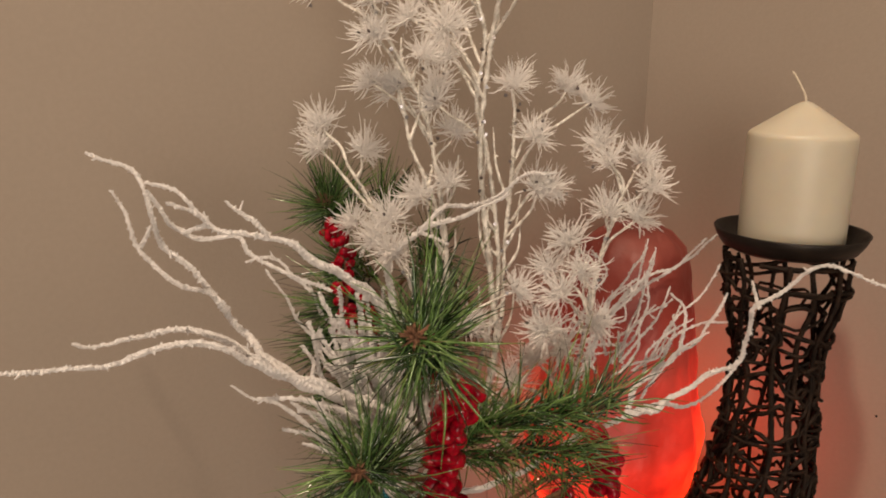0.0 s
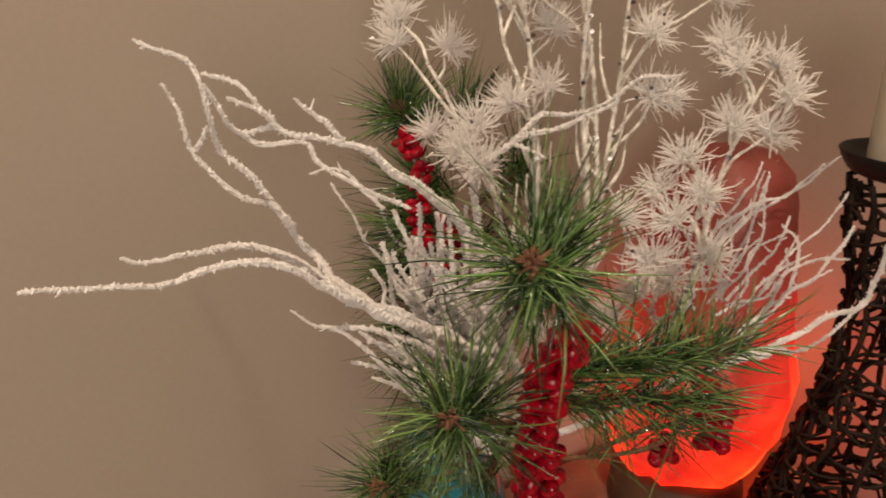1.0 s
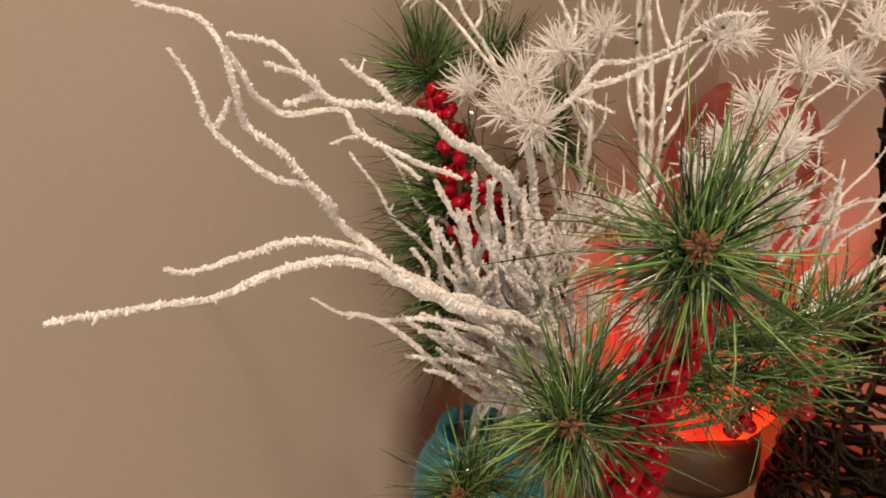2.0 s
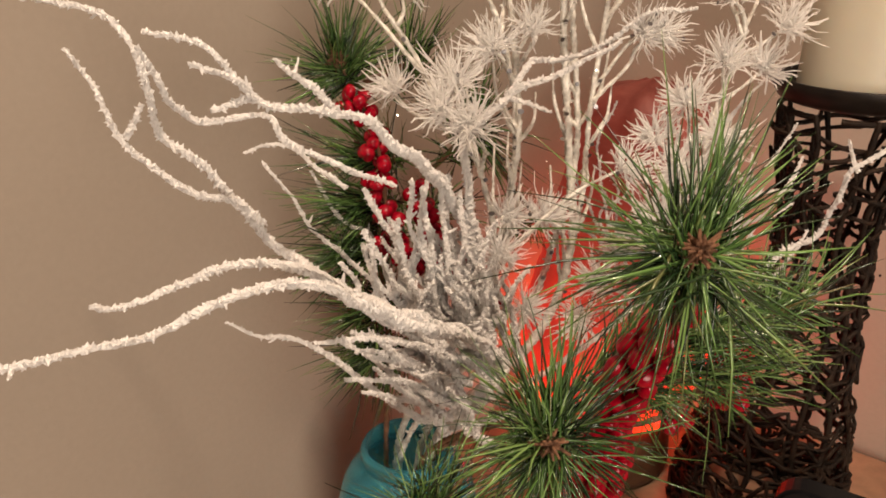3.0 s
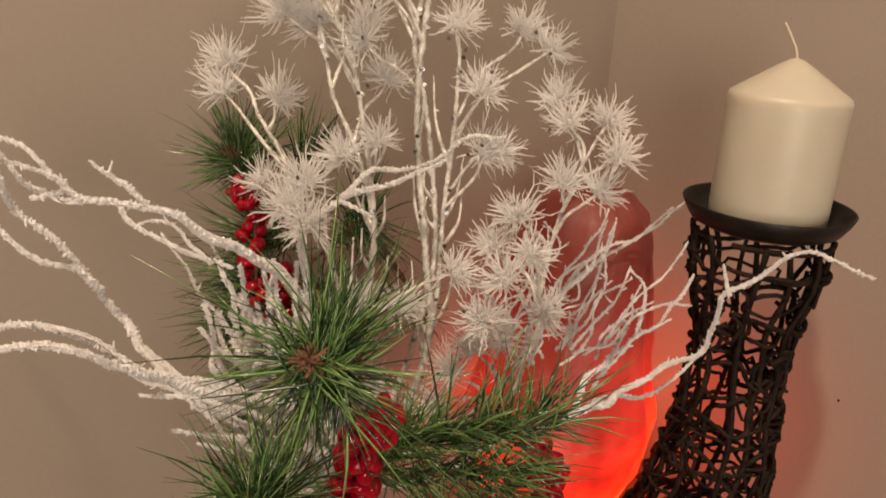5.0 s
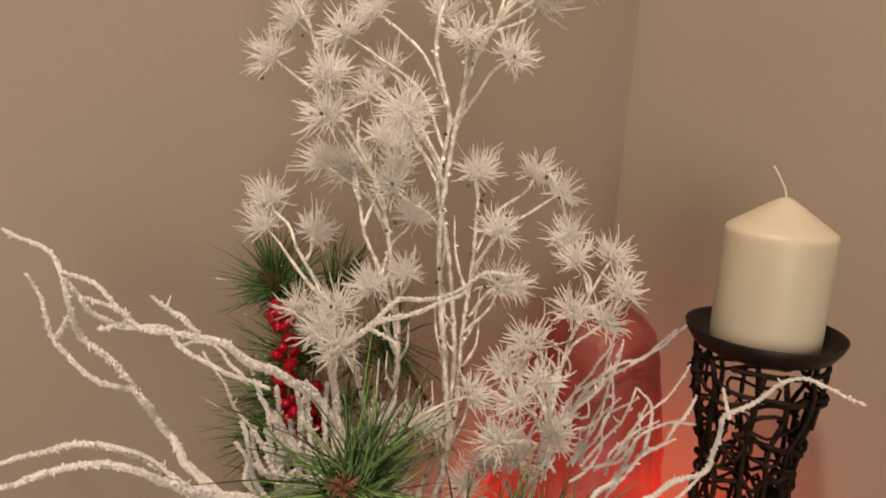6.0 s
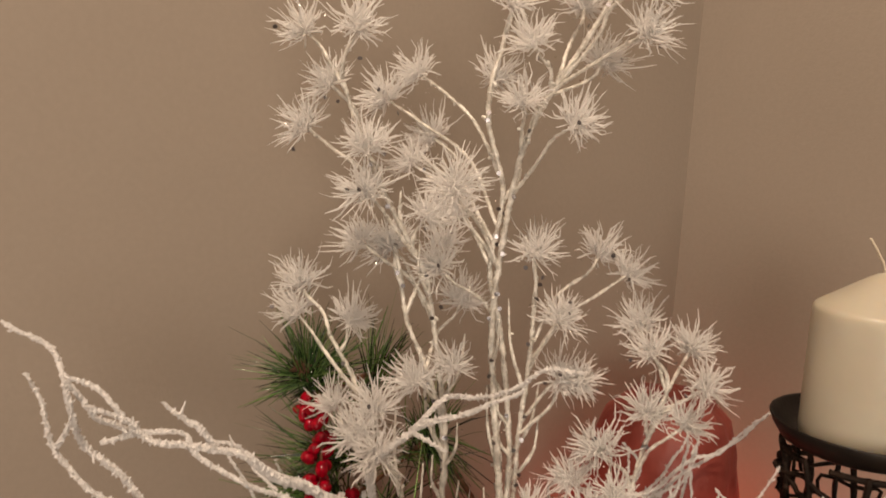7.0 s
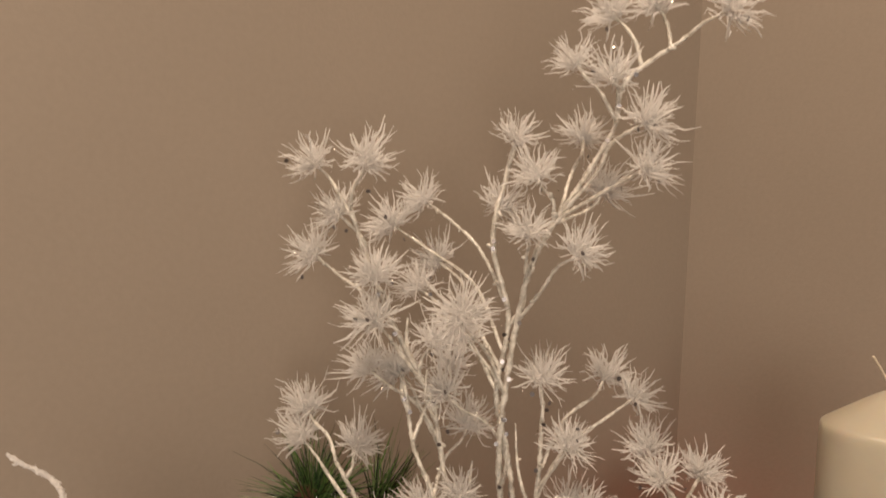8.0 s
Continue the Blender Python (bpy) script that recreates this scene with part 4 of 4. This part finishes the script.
def pick_side():
    rng = random.Random(22)
    ob = thing("pine_berry_pick", "small red berry cluster with pine needles before the lamp", "pine pick", "pine and berry picks")
    wire(ob, [FOOT + Vector((0.01, -0.012, 0)), MOUTH + Vector((0.014, -0.012, 0)), (0.030, 0.470, 0.885), (0.070, 0.440, 0.915), (0.092, 0.432, 0.945)], rng)
    berries(ob, [(0.094, 0.430, 0.962), (0.097, 0.432, 0.944), (0.100, 0.436, 0.926)], rng, 26, 0.0080, 0.0054)
    berries(ob, [(0.070, 0.440, 0.915), (0.082, 0.438, 0.912)], rng, 5, 0.007, 0.005)
    sprig(ob, [(0.040, 0.460, 0.895), (0.060, 0.430, 0.930), (0.075, 0.415, 0.945)], rng, 60, 0.034, 30, 80)


def pick_back():
    rng = random.Random(23)
    ob = thing("pine_berry_pick", "green pine pick with red berries standing close to the wall", "pine pick", "pine and berry picks")
    wire(ob, [FOOT + Vector((-0.012, 0.012, 0)), MOUTH + Vector((-0.012, 0.010, 0)), (-0.058, 0.532, 0.930), (-0.066, 0.535, 1.000), (-0.078, 0.540, 1.068)], rng)
    tuft(ob, (-0.081, 0.540, 1.078), (-0.35, -0.45, 0.75), rng, 36, 0.032, 30, 105, True, (((0.10, -0.05, 1.0), 140, 0.038, 32), ((-1.0, -0.15, 0.45), 34, 0.036, 26), ((-0.95, -0.15, -0.30), 100, 0.036, 28), ((0.80, -0.1, 0.60), 60, 0.046, 32)))
    tuft(ob, (-0.070, 0.535, 1.030), (-0.80, -0.35, 0.25), rng, 110, 0.038, 12, 80, False, (((-1.0, -0.1, 0.12), 80, 0.040, 30),))
    tuft(ob, (-0.072, 0.535, 1.005), (-0.85, -0.35, 0.10), rng, 150, 0.040, 12, 80, False, (((-1.0, -0.1, 0.05), 130, 0.043, 28),))
    tuft(ob, (-0.074, 0.533, 0.978), (-0.90, -0.20, -0.10), rng, 150, 0.040, 12, 80, False, (((-1.0, -0.1, -0.10), 130, 0.044, 28),))
    tuft(ob, (-0.072, 0.532, 0.942), (-0.85, -0.25, -0.05), rng, 130, 0.040, 15, 80, True, (((-1.0, -0.2, -0.05), 90, 0.042, 28),))
    tuft(ob, (-0.070, 0.530, 0.914), (-0.80, -0.25, -0.25), rng, 130, 0.040, 15, 80, False, (((-0.95, -0.2, -0.30), 100, 0.042, 28),))
    tuft(ob, (-0.040, 0.548, 1.078), (0.25, -0.15, 0.80), rng, 40, 0.034, 15, 80, False, (((0.30, 0, 1.0), 50, 0.038, 34),))
    wire(ob, [(-0.078, 0.540, 1.064), (-0.060, 0.546, 1.070), (-0.040, 0.548, 1.078)], rng)
    tuft(ob, (-0.004, 0.545, 1.045), (0.30, -0.15, 0.70), rng, 100, 0.036, 20, 95, False, (((0.05, 0, 1.0), 60, 0.038, 30), ((0.5, 0, -0.8), 80, 0.044, 30)))
    tuft(ob, (0.034, 0.545, 0.985), (0.70, -0.15, 0.30), rng, 50, 0.034, 20, 95, False)
    wire(ob, [(-0.004, 0.545, 1.045), (0.012, 0.548, 1.015), (0.034, 0.545, 0.985)], rng)
    wire(ob, [(-0.066, 0.535, 0.990), (-0.030, 0.545, 1.020), (-0.004, 0.545, 1.045)], rng)
    tuft(ob, (-0.030, 0.540, 1.000), (0.20, -0.40, 0.70), rng, 70, 0.042, 20, 95, False)
    wire(ob, [(-0.058, 0.532, 0.930), (-0.040, 0.538, 0.970), (-0.030, 0.540, 1.000)], rng)
    berries(ob, [(-0.079, 0.528, 1.063), (-0.068, 0.520, 1.055), (-0.064, 0.508, 1.030)], rng, 26, 0.0085)
    berries(ob, [(-0.064, 0.508, 1.030), (-0.062, 0.500, 1.000), (-0.052, 0.494, 0.985)], rng, 22, 0.0075)
    berries(ob, [(-0.052, 0.494, 0.985), (-0.030, 0.488, 0.975), (-0.016, 0.484, 0.955)], rng, 14, 0.008)
    berries(ob, [(-0.048, 0.500, 1.022), (-0.040, 0.502, 0.992), (-0.036, 0.502, 0.972)], rng, 22, 0.006)
    berries(ob, [(-0.024, 0.500, 0.985), (-0.014, 0.500, 0.968), (-0.006, 0.500, 0.955)], rng, 20, 0.0085)


pick_front()
pick_side()
pick_back()


# ---- black device standing on the table ----
def black_stand():
    ob = thing("black_device", "glossy black plastic device with rounded corners standing on the table", "electronic device")
    bm = bmesh.new()
    w, h, r = 0.13, 0.145, 0.016
    ring = []
    for cx, cz, a0 in ((w / 2 - r, h - r, 0), (-w / 2 + r, h - r, 90), (-w / 2 + 0.004, 0.004, 180), (w / 2 - 0.004, 0.004, 270)):
        rr = r if cz > h / 2 else 0.004
        for k in range(7):
            a = math.radians(a0 + 15 * k)
            ring.append(bm.verts.new((cx + rr * math.cos(a), -0.008, cz + rr * math.sin(a))))
    face = bm.faces.new(ring)
    ext = bmesh.ops.extrude_face_region(bm, geom=[face])
    bmesh.ops.translate(bm, verts=[g for g in ext["geom"] if isinstance(g, bmesh.types.BMVert)], vec=(0, 0.016, 0))
    bmesh.ops.recalc_face_normals(bm, faces=bm.faces)
    bmesh.ops.bevel(bm, geom=[e for e in bm.edges if len(e.link_faces) == 2 and e.calc_face_angle(0) > 1.2], offset=0.002, segments=2, affect="EDGES")
    me = bpy.data.meshes.new("casing")
    bm.to_mesh(me)
    bm.free()
    me.materials.append(PLASTIC)
    part("casing", me, ob)
    ob.matrix_world = pose(0.196, 0.398, TOP, 0, 0, -45)


black_stand()

# ---- the ceiling spot, and an unseen standing lamp added for fill ----
def ceiling_spot():
    (x, y, z), *_ = LAMPS[0]
    ob = thing("ceiling_spot", "small round ceiling spotlight with a metal rim", "ceiling light", at=(x, y, HIGH))
    b = Buffer()
    revolve(b, [(0.002, 0.0), (0.055, 0.0), (0.060, -0.004), (0.056, -0.030), (0.048, -0.032), (0.044, -0.010), (0.002, -0.010)], 40)
    part("rim", b.mesh("rim", STEEL), ob)


def added_fill_lamp():
    # no such lamp is known: an unseen body for the added fill light
    (x, y, z), *_ = LAMPS[1]
    ob = thing("added_fill_lamp", "unseen standing lamp with a wide cream shade on the carpet, added for fill light", "lamp", at=(x + 0.02, y - 0.30, 0))
    b = Buffer()
    revolve(b, [(0.002, 0.0), (0.14, 0.0), (0.145, 0.008), (0.13, 0.02), (0.02, 0.03), (0.012, 0.06), (0.012, z - 0.15), (0.002, z - 0.14)], 40)
    part("pole", b.mesh("pole", IRON), ob, "dark metal foot and pole")
    b = Buffer()
    revolve(b, [(0.34, z - 0.26), (0.26, z + 0.27), (0.256, z + 0.27), (0.336, z - 0.26)], 48, True)
    part("shade", b.mesh("shade", SHADE), ob, "cream fabric drum shade")


ceiling_spot()
added_fill_lamp()
